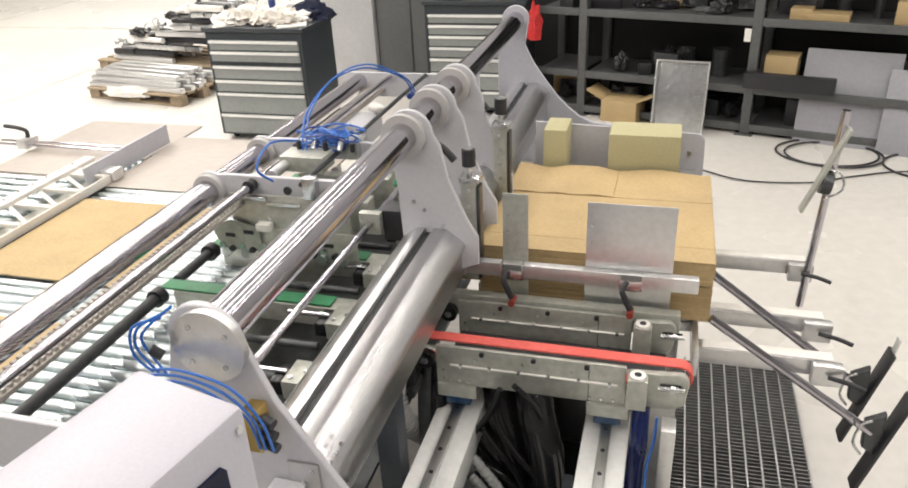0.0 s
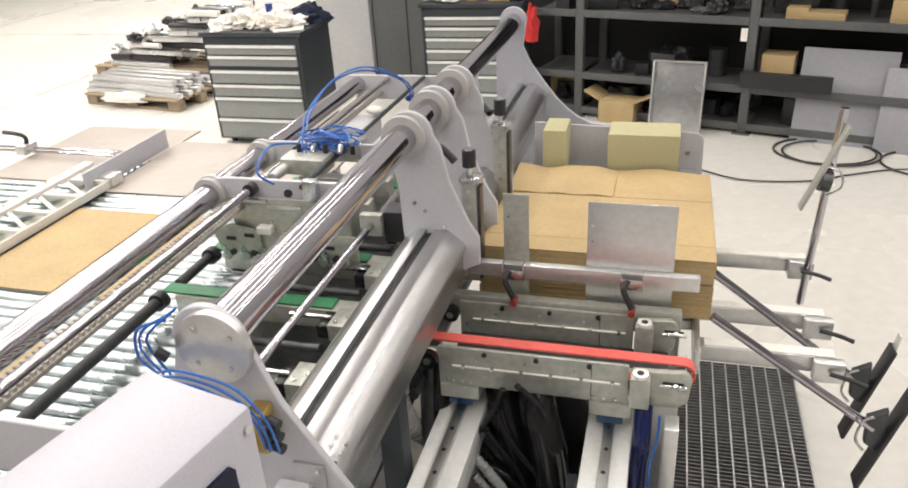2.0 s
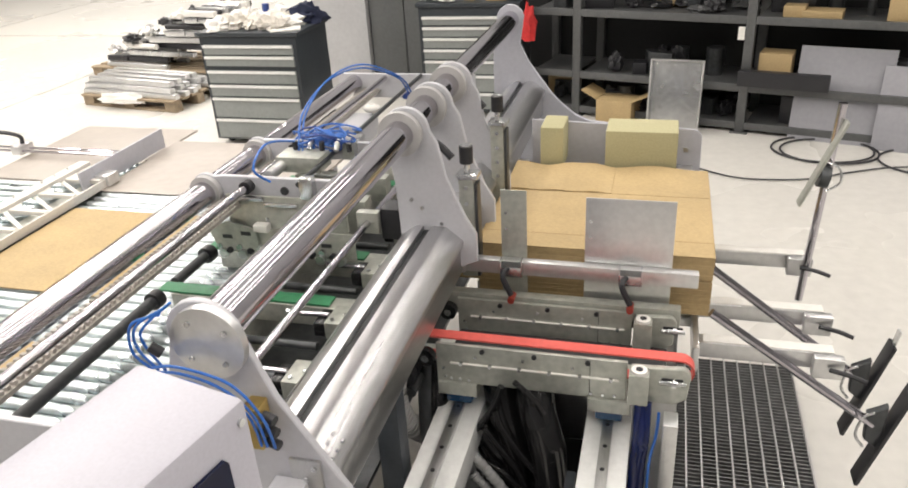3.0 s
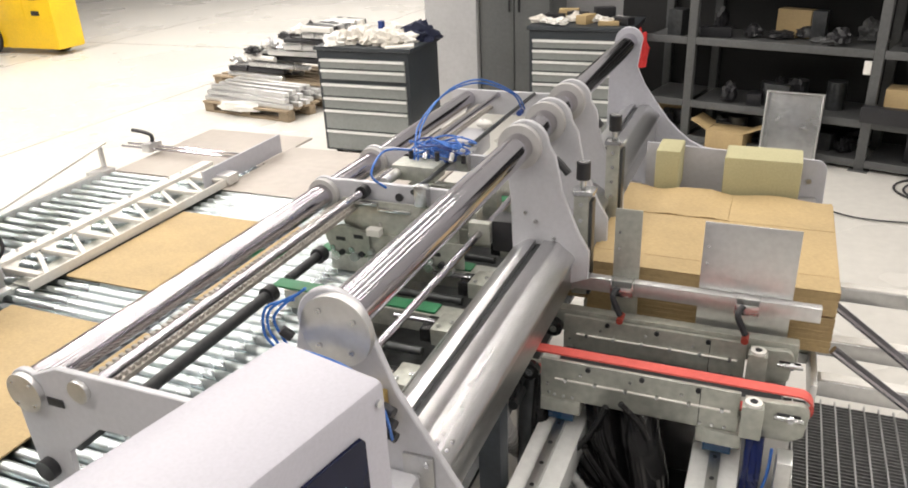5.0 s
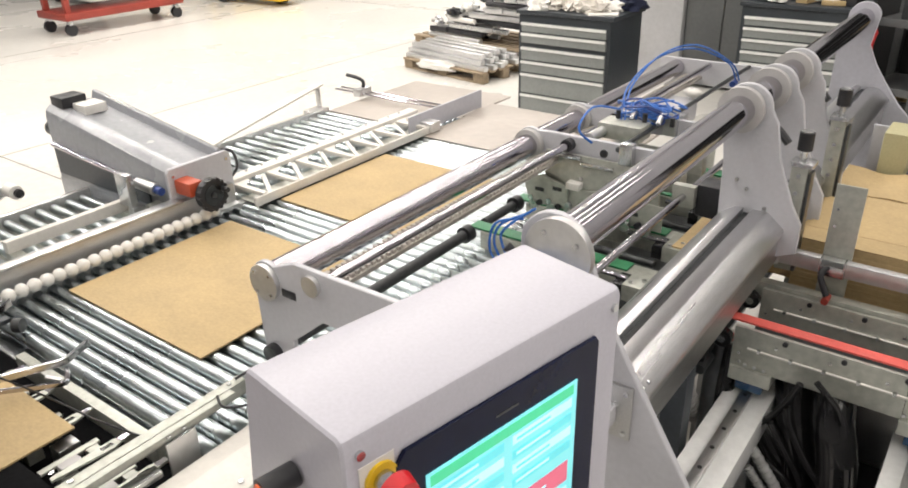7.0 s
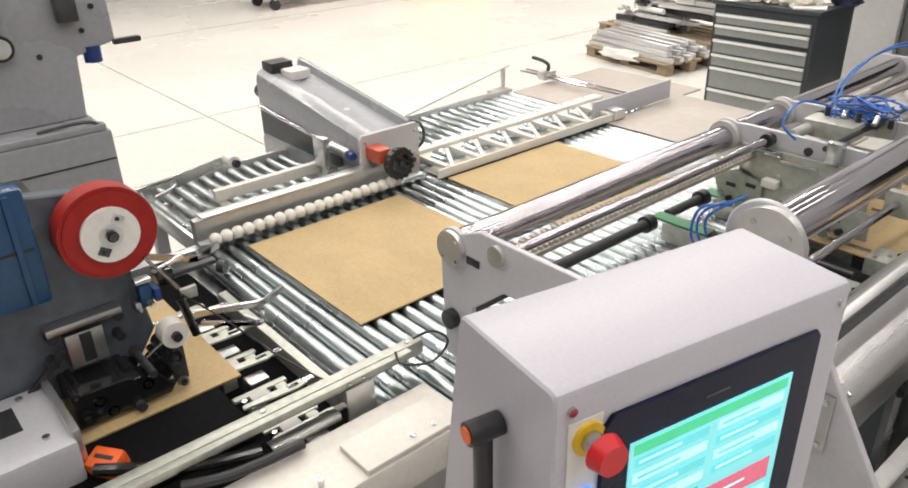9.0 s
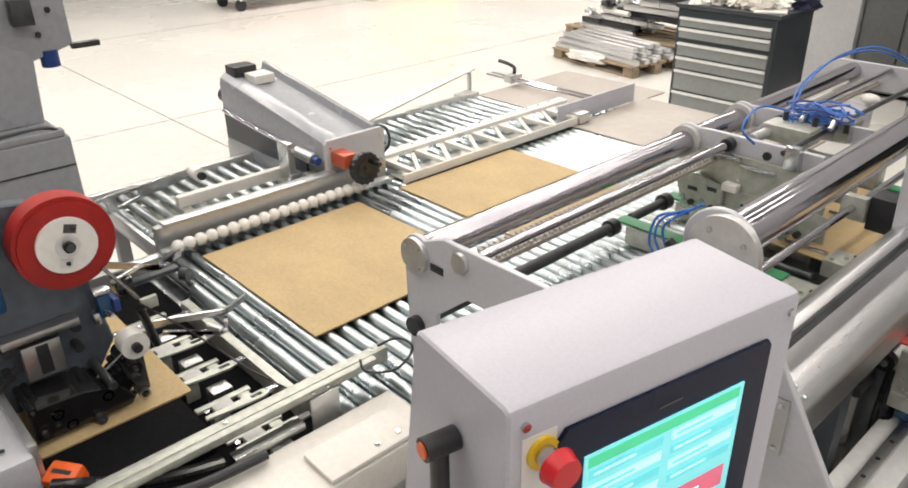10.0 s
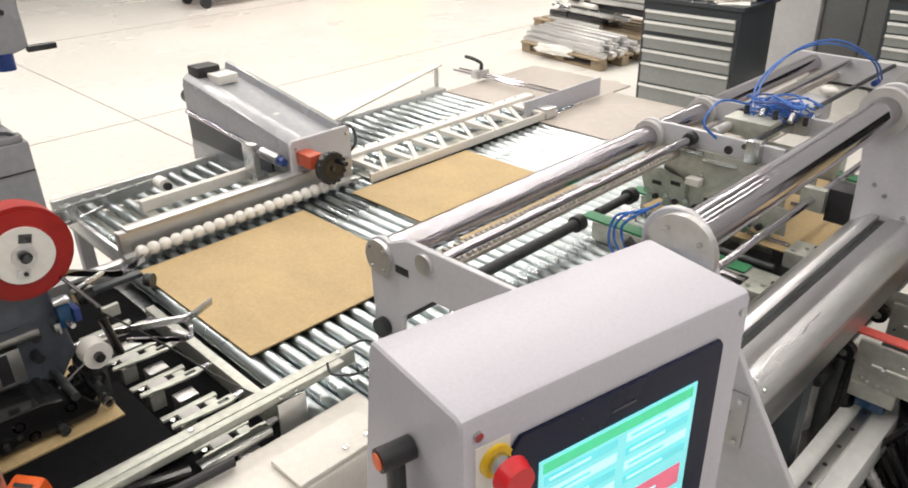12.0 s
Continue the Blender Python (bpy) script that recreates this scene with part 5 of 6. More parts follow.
def rear_cabinet():
    c = thing("rear_machine_cabinet", (-2.85, 0.3, 0), "grey machine cabinet with an overhanging upper housing", "machine cabinet")
    part("lower_body", box(B(), -3.35, -2.78, -0.7, 0.86, 0, 1.19, 0.012), SLATE, c)
    part("ledge", box(B(), -3.3, -2.83, -0.7, 0.80, 1.191, 1.205, 0.003), SLATE, c)
    part("ledge_lip", box(B(), -2.829, -2.785, -0.7, 0.845, 1.191, 1.215, 0.004), SLATE, c)
    part("face_seam", box(B(), -2.7795, -2.7775, -0.7, 0.855, 1.08, 1.086), OIL, c)
    up = part("upper_body", plate(B(), [(-0.7, 1.206), (0.83, 1.206), (0.845, 1.43), (0.99, 1.47), (0.99, 2.2), (-0.7, 2.2)], "x", -3.35, -2.95, 0.004), SLATE, c)
    for yy, zz in ((0.93, 1.60), (0.90, 1.72), (0.72, 1.45), (0.88, 1.52)):
        part("body_screw", rod(B(), (-2.95, yy, zz), (-2.944, yy, zz), 0.010, 12), DARK, up)
    part("gauge", rod(B(), (-2.95, 0.60, 1.50), (-2.92, 0.60, 1.50), 0.045, 24), GLOSSBLACK, up, "black round pressure gauge")
    part("gauge_face", rod(B(), (-2.9195, 0.60, 1.50), (-2.917, 0.60, 1.50), 0.034, 24), ALU, up)
    part("blue_cap", rod(B(), (-2.97, 0.905, 1.40), (-2.97, 0.905, 1.46), 0.032, 20), BLUEDARK, c)
    part("bracket", box(B(), -2.96, -2.93, 0.98, 1.08, 1.455, 1.475, 0.002), OIL, c)
    for y, z in ((0.80, 1.56), (0.55, 1.58)):
        part("valve", box(B(), -2.949, -2.90, y, y + 0.07, z, z + 0.09, 0.006), OIL, c)
    part("hook_hose", tube_path(B(), [(-2.93, 0.55, 1.62), (-2.90, 0.58, 1.52), (-2.92, 0.52, 1.44), (-2.945, 0.45, 1.40)], 0.01), DARK, c)
    part("lid_bar", tube_path(B(), [(-2.82, 0.62, 1.22), (-2.80, 0.78, 1.23), (-2.80, 0.84, 1.20)], 0.007), OIL, c)
    y0, z0 = LEVER_AT[1], LEVER_AT[2]
    bm = B()
    for out in ([(-0.02, -0.03), (0.30, -0.036), (0.30, -0.024), (-0.02, -0.01)], [(-0.02, 0.01), (0.30, 0.024), (0.30, 0.036), (-0.02, 0.03)],
                [(0.30, -0.036), (0.335, -0.036), (0.335, 0.036), (0.30, 0.036)], [(0.335, -0.036), (0.43, -0.026), (0.43, -0.014), (0.335, -0.022)],
                [(0.335, 0.022), (0.43, 0.014), (0.43, 0.026), (0.335, 0.036)], [(0.43, -0.026), (0.65, -0.017), (0.65, 0.017), (0.43, 0.026)],
                [(-0.05, -0.04), (-0.02, -0.04), (-0.02, 0.04), (-0.05, 0.04)]):
        plate(bm, [(y0 + a, z0 + b) for a, b in out], "x", -2.772, -2.760)
    global LEVER
    LEVER = part("dancer_lever", bm, ZINC, c, "slotted steel lever", pivot=LEVER_AT)
    part("lever_roller", rod(B(), (-2.7595, y0 + 0.66, z0), (-2.70, y0 + 0.66, z0), 0.026, 20), WHITE, LEVER, "white plastic roller")
    part("lever_roller_cap", rod(B(), (-2.6995, y0 + 0.664, z0 - 0.004), (-2.685, y0 + 0.664, z0 - 0.004), 0.0165, 16), DARK, LEVER)
    part("lever_bearing", rod(B(), (-2.779, y0, z0), (-2.7725, y0, z0), 0.03, 20), OIL, c)


rear_cabinet()


def infeed():
    f = thing("tape_side_table", (-1.2, 0.5, 0), "cream machine table with a steel bar and black belt", "machine table")
    part("cream_beam", box(B(), -1.17, -0.98, -0.6, 1.02, 0.76, 0.865, 0.012), CREAM, f)
    part("beam_cover", box(B(), -1.10, -0.985, 0.72, 1.0, 0.866, 0.88, 0.006), CREAM, f)
    for y in (0.58, 0.63, 0.86, 0.92):
        part("cover_screw", rod(B(), (-1.03 + 0.02 * (y > 0.8), y, 0.8655), (-1.03 + 0.02 * (y > 0.8), y, 0.8845), 0.007, 10), ZINC, f)
    for y in (-0.4, 0.9):
        part("leg", box(B(), -1.12, -1.04, y - 0.04, y + 0.04, 0, 0.76, 0.004), CREAM, f)
    bar = part("steel_bar", box(B(), -1.265, -1.235, -0.3, 1.07, 0.895, 0.935, 0.002), MILLED, f)
    part("bar_top", box(B(), -1.235, -1.215, 0.2, 1.02, 0.915, 0.933, 0.001), MILLED, f)
    post = part("bracket", box(B(), -1.212, -1.206, 0.815, 0.895, 0.79, 0.914, 0.002), ALU, f)
    bolts(f, [(-1.215, 0.83, 0.925), (-1.215, 0.87, 0.925), (-1.25, 0.62, 0.935), (-1.25, 1.03, 0.935)], "z", 0.006, 0.004)
    part("black_belt", box(B(), -1.66, -1.275, -0.6, 0.62, 0.8535, 0.860, 0.002), BELTANDSHADE, f, "black flat belt")
    for x in (-1.90, -1.735, -1.57, -1.40, -1.247):
        fk = part("gripper", plate(B(), [(x - 0.006, 0.635), (x + 0.008, 0.632), (x + 0.022, 0.78), (x + 0.004, 0.835), (x - 0.010, 0.79)], "z", 0.845, 0.852, 0.001), MILLED, f, "flat steel gripper finger")
        part("gripper_slot", box(B(), x - 0.002, x + 0.010, 0.755, 0.785, 0.8521, 0.8526), GLOSSBLACK, fk)
        part("gripper_lip", box(B(), x - 0.004, x + 0.012, 0.80, 0.828, 0.8521, 0.8527), CHROME, fk)
        part("gripper_bar", box(B(), x - 0.052, x - 0.034, 0.628, 0.775, 0.842, 0.850, 0.002), MILLED, fk)
        part("gripper_block", box(B(), x - 0.034, x - 0.008, 0.665, 0.715, 0.836, 0.8515, 0.002), NYLON, fk)
        part("gripper_block", box(B(), x - 0.033, x - 0.012, 0.735, 0.765, 0.832, 0.849, 0.002), MILLED, fk)
        part("gripper_nut", rod(B(), (x - 0.021, 0.648, 0.84), (x - 0.021, 0.648, 0.8515), 0.007, 10), ZINC, fk)
        part("gripper_mount", box(B(), x - 0.03, x + 0.004, 0.655, 0.695, 0.786, 0.835, 0.003), MILLED, fk)
        part("gripper_mount", box(B(), x + 0.03, x + 0.075, 0.70, 0.755, 0.786, 0.832, 0.003), STEEL, fk)
    # black sheet paints the shaded gaps below the gripper fingers
    part("pit_shade", box(B(), -2.29, -1.18, 0.605, 0.862, 0.772, 0.785, 0.002), BELTANDSHADE, f)
    part("cross_sheet", box(B(), -1.98, -1.30, 0.838, 0.866, 0.786, 0.846, 0.002), MILLED, f)
    part("rail_strip", box(B(), -1.21, -1.18, 0.60, 0.78, 0.866, 0.885, 0.002), ZINC, f)
    part("cable_loop", tube_path(B(), [(-1.25, 1.05, 0.94), (-1.23, 1.10, 0.95), (-1.18, 1.11, 0.94), (-1.16, 1.04, 0.92), (-1.19, 0.97, 0.93), (-1.23, 0.98, 0.94)], 0.0035, 6), DARK, f)
    part("black_pipe", tube_path(B(), [(-1.36, 0.28, 0.90), (-1.28, 0.36, 0.91), (-1.22, 0.46, 0.90), (-1.20, 0.58, 0.88)], 0.014, 10), GLOSSBLACK, f)
    part("black_pipe", tube_path(B(), [(-1.20, 0.40, 0.89), (-1.16, 0.50, 0.89), (-1.15, 0.66, 0.885)], 0.012, 10), DARK, f)
    # post of the foreground with an orange sensor head
    s = thing("sensor_head", (-1.40, 0.25, 0.86), "orange sensor head on a grey bracket", "sensor")
    part("housing", box(B(), -0.03, 0.03, -0.022, 0.022, -0.018, 0.018, 0.008, pose(-1.378, 0.308, 0.890, 15, 0, 35) @ Matrix.Scale(1.25, 4)), ORANGE, s)
    part("frame", box(B(), -0.034, 0.034, -0.026, 0.0215, -0.019, -0.030, 0.006, pose(-1.378, 0.308, 0.890, 15, 0, 35) @ Matrix.Scale(1.25, 4)), DARK, s)
    part("bracket", box(B(), -1.655, -1.385, -0.20, 0.268, 0.861, 0.970, 0.014), PAINT, s)
    part("bracket_lip", box(B(), -1.655, -1.40, 0.262, 0.280, 0.90, 0.986, 0.004), ALU, s)
    part("bracket_slot", box(B(), -1.60, -1.50, 0.13, 0.19, 0.9705, 0.972), OIL, s)
    bolts(s, [(-1.44, 0.22, 0.970), (-1.62, 0.21, 0.970)], "z", 0.008, 0.006)
    part("text_bar", box(B(), -0.018, 0.018, -0.004, 0.004, 0.0185, 0.019, 0.0, pose(-1.378, 0.308, 0.890, 15, 0, 35) @ Matrix.Scale(1.25, 4)), DARK, s)


infeed()


# ---- background ----
def tool_chest(name, x0, x1, y, depth, h, rows, label):
    c = thing(name, ((x0 + x1) / 2, y + depth / 2, 0), label, "tool chest", "tool chests")
    part("carcass", box(B(), x0, x1, y + 0.012, y + depth, 0.05, h, 0.006), CHESTDARK, c)
    part("top_tray", box(B(), x0 - 0.02, x1 + 0.03, y - 0.01, y + depth + 0.01, h + 0.001, h + 0.035, 0.008), CHESTDARK, c)
    for z0, z1 in rows:
        d = part("drawer", box(B(), x0 + 0.035, x1 - 0.03, y - 0.006, y + 0.011, z0, z1, 0.004), CHESTGREY, c)
        part("handle", box(B(), x0 + 0.035, x1 - 0.03, y - 0.022, y - 0.0065, z1 - 0.024, z1 - 0.002, 0.003), ANOD, d, "bright full-width grip")
    for x in (x0 + 0.08, x1 - 0.08):
        for yy in (y + 0.1, y + depth - 0.1):
            part("castor", rod(B(), (x - 0.015, yy, 0.03), (x + 0.015, yy, 0.03), 0.03, 16), DARK, c)
    return c


tool_chest("tool_chest", -3.49, -2.62, 5.95, 0.62, 0.93, [(0.785, 0.865), (0.69, 0.775), (0.545, 0.655), (0.435, 0.535), (0.25, 0.425), (0.07, 0.24)],
           "dark tool chest with six grey drawers")
tool_chest("tool_chest", -1.88, -1.0, 6.9, 0.62, 0.98, [(0.83, 0.905), (0.73, 0.815), (0.63, 0.72), (0.53, 0.62), (0.40, 0.52), (0.24, 0.39), (0.08, 0.23)],
           "dark tool chest with grey drawers beside the rack")


def locker():
    k = thing("steel_locker", (-2.3, 8.1, 0), "dark grey steel locker between pillar and tool chest", "locker")
    part("carcass", box(B(), -2.69, -1.93, 7.82, 8.40, 0.04, 2.1, 0.008), LOCKER, k)
    for x0, x1 in ((-2.675, -2.32), (-2.30, -1.945)):
        d = part("door", box(B(), x0, x1, 7.80, 7.8195, 0.08, 2.06, 0.004), LOCKER, k)
        part("handle", box(B(), x1 - 0.05 if x0 < -2.5 else x0 + 0.03, x1 - 0.03 if x0 < -2.5 else x0 + 0.05, 7.785, 7.7995, 1.0, 1.14, 0.004), DARK, d)
    for x in (-2.65, -1.97):
        part("foot", box(B(), x - 0.03, x + 0.03, 7.85, 8.35, 0, 0.0395), DARK, k)


locker()


def crumple(bm, c, sx, sy, sz, seed, n=16):
    g = bmesh.ops.create_icosphere(bm, subdivisions=3, radius=1.0)["verts"]
    for v in g:
        k = 0.75 + 0.45 * noise.noise(v.co * 2.3 + Vector((seed, seed * 1.7, 3))) + 0.2 * noise.noise(v.co * 6 + Vector((seed, 1, 2)))
        v.co = Vector((c[0] + v.co.x * sx * k, c[1] + v.co.y * sy * k, max(c[2] - sz * 0.35, c[2] + v.co.z * sz * k)))
    return bm


def clutter():
    rnd = random.Random(21)
    specs = [(CLOTH, "crumpled_rag", "crumpled pale rag on the tool chest", "rag", 12), (WHITE, "paper_bag", "crumpled white paper on the tool chest", "paper", 9)]
    for m, nm, lab, cat, cnt in specs:
        for i in range(cnt):
            x, y = rnd.uniform(-3.35, -2.75), rnd.uniform(6.02, 6.45)
            o = part(nm, crumple(B(), (0, 0, 0.02), rnd.uniform(0.08, 0.17), rnd.uniform(0.06, 0.13), rnd.uniform(0.05, 0.12), i + 3 * cnt), m)
            o.location = (x, y, 0.966 + 0.008)
            tagged(o, lab, cat)
    o = part("folded_paper", box(B(), -0.12, 0.12, -0.09, 0.09, 0, 0.012, 0.002), WHITE)
    o.matrix_basis = pose(-2.74, 6.06, 0.966, 0, 0, 24)
    tagged(o, "white paper sheets on the tool chest", "paper")
    o = part("work_glove", crumple(B(), (0, 0, 0.04), 0.21, 0.15, 0.13, 40), NAVY)
    o.location = (-2.68, 6.38, 0.972)
    tagged(o, "dark navy cloth heaped on the tool chest", "cloth")
    for i in range(6):
        o = part("metal_part", box(B(), -0.06, 0.06, -0.02, 0.02, 0, rnd.uniform(0.02, 0.06), 0.005), DARK if i % 2 else ZINC)
        o.matrix_basis = pose(rnd.uniform(-3.4, -2.8), rnd.uniform(6.05, 6.45), 0.966, 0, 0, rnd.uniform(0, 180))
        tagged(o, "small machine part lying on the tool chest", "machine part", "parts on the chest")
    o = part("bottle", rod(B(), (0, 0, 0), (0, 0, 0.14), 0.03, 16), BLUEDARK)
    o.location = (-3.1, 6.45, 0.966)
    tagged(o, "blue spray can on the tool chest", "spray can")
    for i in range(7):
        o = part("cardboard_piece" if i % 2 else "tool", box(B(), -0.09, 0.09, -0.05, 0.05, 0, rnd.uniform(0.03, 0.11), 0.006), CARD if i % 2 else DARK)
        o.matrix_basis = pose(-1.75 + 0.11 * i, rnd.uniform(7.0, 7.4), 1.016, 0, 0, rnd.uniform(0, 180))
        tagged(o, "small box lying on the second tool chest" if i % 2 else "dark hand tool on the second tool chest", "box" if i % 2 else "tool")
    for i in range(8):
        o = part("paper_bag", crumple(B(), (0, 0, 0.02), rnd.uniform(0.07, 0.13), rnd.uniform(0.05, 0.10), rnd.uniform(0.03, 0.07), 60 + i), WHITE if i % 3 else CLOTH)
        o.location = (-1.82 + 0.1 * i, rnd.uniform(6.95, 7.25), 1.024)
        tagged(o, "crumpled white paper on the second tool chest", "paper")
    o = part("red_cloth", crumple(B(), (0, 0, 0), 0.085, 0.05, 0.27, 77), REDCLOTH)
    o.location = (-0.895, 6.86, 0.80)
    tagged(o, "red cloth hanging beside the tool chest", "cloth")


clutter()


def pallet(x0, y0, w, d, ang, name="pallet"):
    p = thing(name, (x0, y0, 0), "wooden pallet on the workshop floor", "pallet", "pallets")
    M = Matrix.Translation((x0, y0, 0)) @ Matrix.Rotation(radians(ang), 4, "Z")
    for yy in (0.02, d / 2 - 0.05, d - 0.12):
        for xx in (0.0, w / 2 - 0.07, w - 0.14):
            part("block", box(B(), xx, xx + 0.14, yy, yy + 0.1, 0.022, 0.10, 0.003, M), WOOD, p)
        part("bottom_board", box(B(), 0, w, yy, yy + 0.1, 0, 0.0215, 0.002, M), WOOD, p)
    for i in range(6):
        yy = i * (d - 0.1) / 5
        part("deck_board", box(B(), 0, w, yy, yy + 0.1, 0.1005, 0.122, 0.002, M), WOOD, p)
    return M


def profile_stack():
    M = pallet(-5.68, 6.95, 1.25, 0.8, -9)
    rnd = random.Random(5)
    for row in range(3):
        for i in range(6 - row):
            o = part("aluminium_profile", box(B(), 0.0, 1.24 - 0.06 * row, -0.034, 0.034, 0, 0.05, 0.008), ALU)
            o.matrix_basis = M @ pose(rnd.uniform(-0.03, 0.03), 0.07 + 0.125 * i + 0.05 * row, 0.1225 + 0.0515 * row, 0, 0, rnd.uniform(-1.2, 1.2))
            tagged(o, "pale aluminium profile lying on the pallet", "metal profile", "profiles on the pallet")
    M2 = pallet(-6.45, 8.1, 2.0, 0.9, -6)
    for i in range(63):
        layer = i // 7
        lz = 0.1225 + 0.075 * layer
        far = 0.19 * layer + rnd.uniform(0, 0.25)
        reach = min(rnd.uniform(0.4, 1.0), 1.95 - min(far, 1.5))
        if i % 3:
            bm = box(B(), 0, reach, -0.03, 0.03, 0, 0.06, 0.006)
            if i % 2:
                box(bm, reach * 0.3, reach * 0.3 + 0.05, -0.05, 0.05, 0.01, 0.068, 0.004)
        else:
            bm = rod(B(), (0, 0, 0.032), (reach, 0, 0.032), 0.031, 14)
            rod(bm, (0.06, 0, 0.034), (0.09, 0, 0.034), 0.034, 14)
        o = part("machine_bar", bm, (ALU, WHITE, DARK, ALU, ZINC)[i % 5])
        o.matrix_basis = M2 @ pose(min(far, 1.5), 0.06 + 0.115 * (i % 7), lz, 0, 0, rnd.uniform(-9, 9))
        tagged(o, "loose metal machine bar heaped on a pallet", "metal bar", "heap of machine bars")
    for i in range(22):
        u = rnd.uniform(0.0, 1.4)
        o = part("machine_block", crumple(B(), (0, 0, 0.03), rnd.uniform(0.05, 0.13), rnd.uniform(0.05, 0.09), rnd.uniform(0.05, 0.09), 50 + i), (WHITE, DARK, ALU, DARK)[i % 4])
        o.matrix_basis = M2 @ pose(0.08 + u, rnd.uniform(0.0, 0.4), 0.20 + 0.37 * u)
        tagged(o, "worn metal machine block on the heap", "machine part", "heap of machine bars")
    o = part("plastic_wrap", crumple(B(), (0, 0, 0), 0.35, 0.05, 0.09, 9), WHITE)
    o.location = (-5.1, 6.85, 0.10)
    tagged(o, "white plastic wrap hanging at the pallet", "plastic wrap")


profile_stack()


def rack():
    r = thing("storage_rack", (-0.5, 7.1, 0), "grey steel storage rack full of dark parts", "storage rack")
    R = Matrix.Translation((-0.5, 7.08, 0)) @ Matrix.Rotation(radians(-15), 4, "Z")
    xs = (-0.45, 0.0, 1.42, 2.9)
    for x in xs:
        for y in (0, 0.6) if x >= 0 else (0.6,):
            part("post", box(B(), x - 0.035, x + 0.035, y - 0.03, y + 0.03, 0, 2.6, 0.004, R), RACKGREY, r)
        if x >= 0:
            part("foot_plate", box(B(), x - 0.07, x + 0.07, -0.06, 0.06, 0, 0.008, 0, R), RACKGREY, r)
    # the 2.55 level is an unseen top shelf, added to shade the bays
    lv = (0.06, 0.37, 0.90, 1.45, 2.0, 2.55)
    for z in lv:
        for a, b in zip(xs, xs[1:]):
            part("shelf", box(B(), a + 0.036, b - 0.036, 0.0, 0.6, z - 0.01, z + 0.01, 0.002, R), RACKGREY, r)
            part("shelf_edge", box(B(), a + 0.036, b - 0.036, -0.031, -0.001, z - 0.03, z + 0.03, 0.003, R), RACKGREY, r)
    # dark sheet stands in for shade behind the shelves and hides the wall
    part("shade_panel", box(B(), -0.95, 2.95, 0.632, 0.642, 0, 2.6, 0, R), RACKSHADE, r)
    rnd = random.Random(8)
    for z in lv[:4]:
        for i in range(22):
            x = rnd.uniform(-0.3, 2.75)
            if any(abs(x - q) < 0.12 for q in xs):
                continue
            w, d, h = rnd.uniform(0.05, 0.16), rnd.uniform(0.06, 0.18), rnd.uniform(0.05, 0.24)
            kind = rnd.random()
            m = CARD if kind < 0.08 else (OIL if kind < 0.4 else (DARK if kind < 0.93 else RACKGREY))
            nm = "cardboard_box" if m is CARD else ("metal_part" if kind < 0.5 else "dark_case")
            if kind < 0.3 and m is not CARD:
                o = part(nm, rod(B(), (0, 0, 0), (0, 0, h), w / 2, 16), m)
            elif kind < 0.6:
                o = part(nm, box(B(), -w, w, -d / 2, d / 2, 0, h, 0.006), m)
            else:
                o = part(nm, crumple(B(), (0, 0, h * 0.35), w, d * 0.7, h * 0.7, i + z * 10), m)
            o.matrix_basis = R @ pose(x, 0.12 + rnd.uniform(0, 0.3), z + 0.0105 + (0.0 if kind < 0.6 else 0.002), 0, 0, rnd.uniform(-15, 15))
            tagged(o, {"cardboard_box": "small brown cardboard box on the rack", "metal_part": "dark oily metal part on the rack", "dark_case": "black plastic case on the rack"}[nm],
                   {"cardboard_box": "box", "metal_part": "machine part", "dark_case": "case"}[nm], "goods on the rack")
    for x, z, w, h in ((1.9, 0.91, 0.14, 0.06), (2.55, 0.91, 0.22, 0.17), (1.62, 0.38, 0.12, 0.26)):
        o = part("cardboard_box", box(B(), -w, w, 0, 0.2, 0, h, 0.004), CARD)
        o.matrix_basis = R @ pose(x, 0.03, z + 0.001)
        tagged(o, "brown cardboard box at the front of the rack", "box", "goods on the rack")
    o = part("label_tag", box(B(), -0.025, 0.025, -0.004, 0, -0.05, 0.05), WHITE)
    o.matrix_basis = R @ pose(1.36, -0.036, 0.80)
    tagged(o, "white paper tag hanging on the rack post", "tag")
    # on the floor before it
    t = thing("steel_tray", (0.33, 6.6, 0), "grey steel tray leaning upright at the rack", "metal tray")
    Mt = Matrix.Translation((0.12, 6.62, 0.0)) @ Matrix.Rotation(radians(-8), 4, "Z") @ Matrix.Rotation(radians(-10), 4, "X")
    part("back", box(B(), 0, 0.42, 0.05, 0.056, 0, 0.60, 0.001, Mt), ZINC, t)
    for c in ((0, 0.012, 0, 0.0495, 0, 0.60), (0.408, 0.42, 0, 0.0495, 0, 0.60), (0.0125, 0.4075, 0, 0.0495, 0, 0.012), (0.0125, 0.4075, 0, 0.0495, 0.588, 0.60)):
        part("rim", box(B(), *c, 0.001, Mt), ALU, t)
    panel_grey = shader("dull_grey_sheet", (0.34, 0.34, 0.37), 0.45, 0.0, 30, 0.06, 0.02)
    for i, (x, y, w, hh, a) in enumerate(((1.22, 6.58, 0.66, 0.72, -15), (1.78, 6.38, 0.8, 0.62, -15))):
        o = part("grey_panel", box(B(), 0, w, 0, 0.02, 0, hh, 0.003), panel_grey)
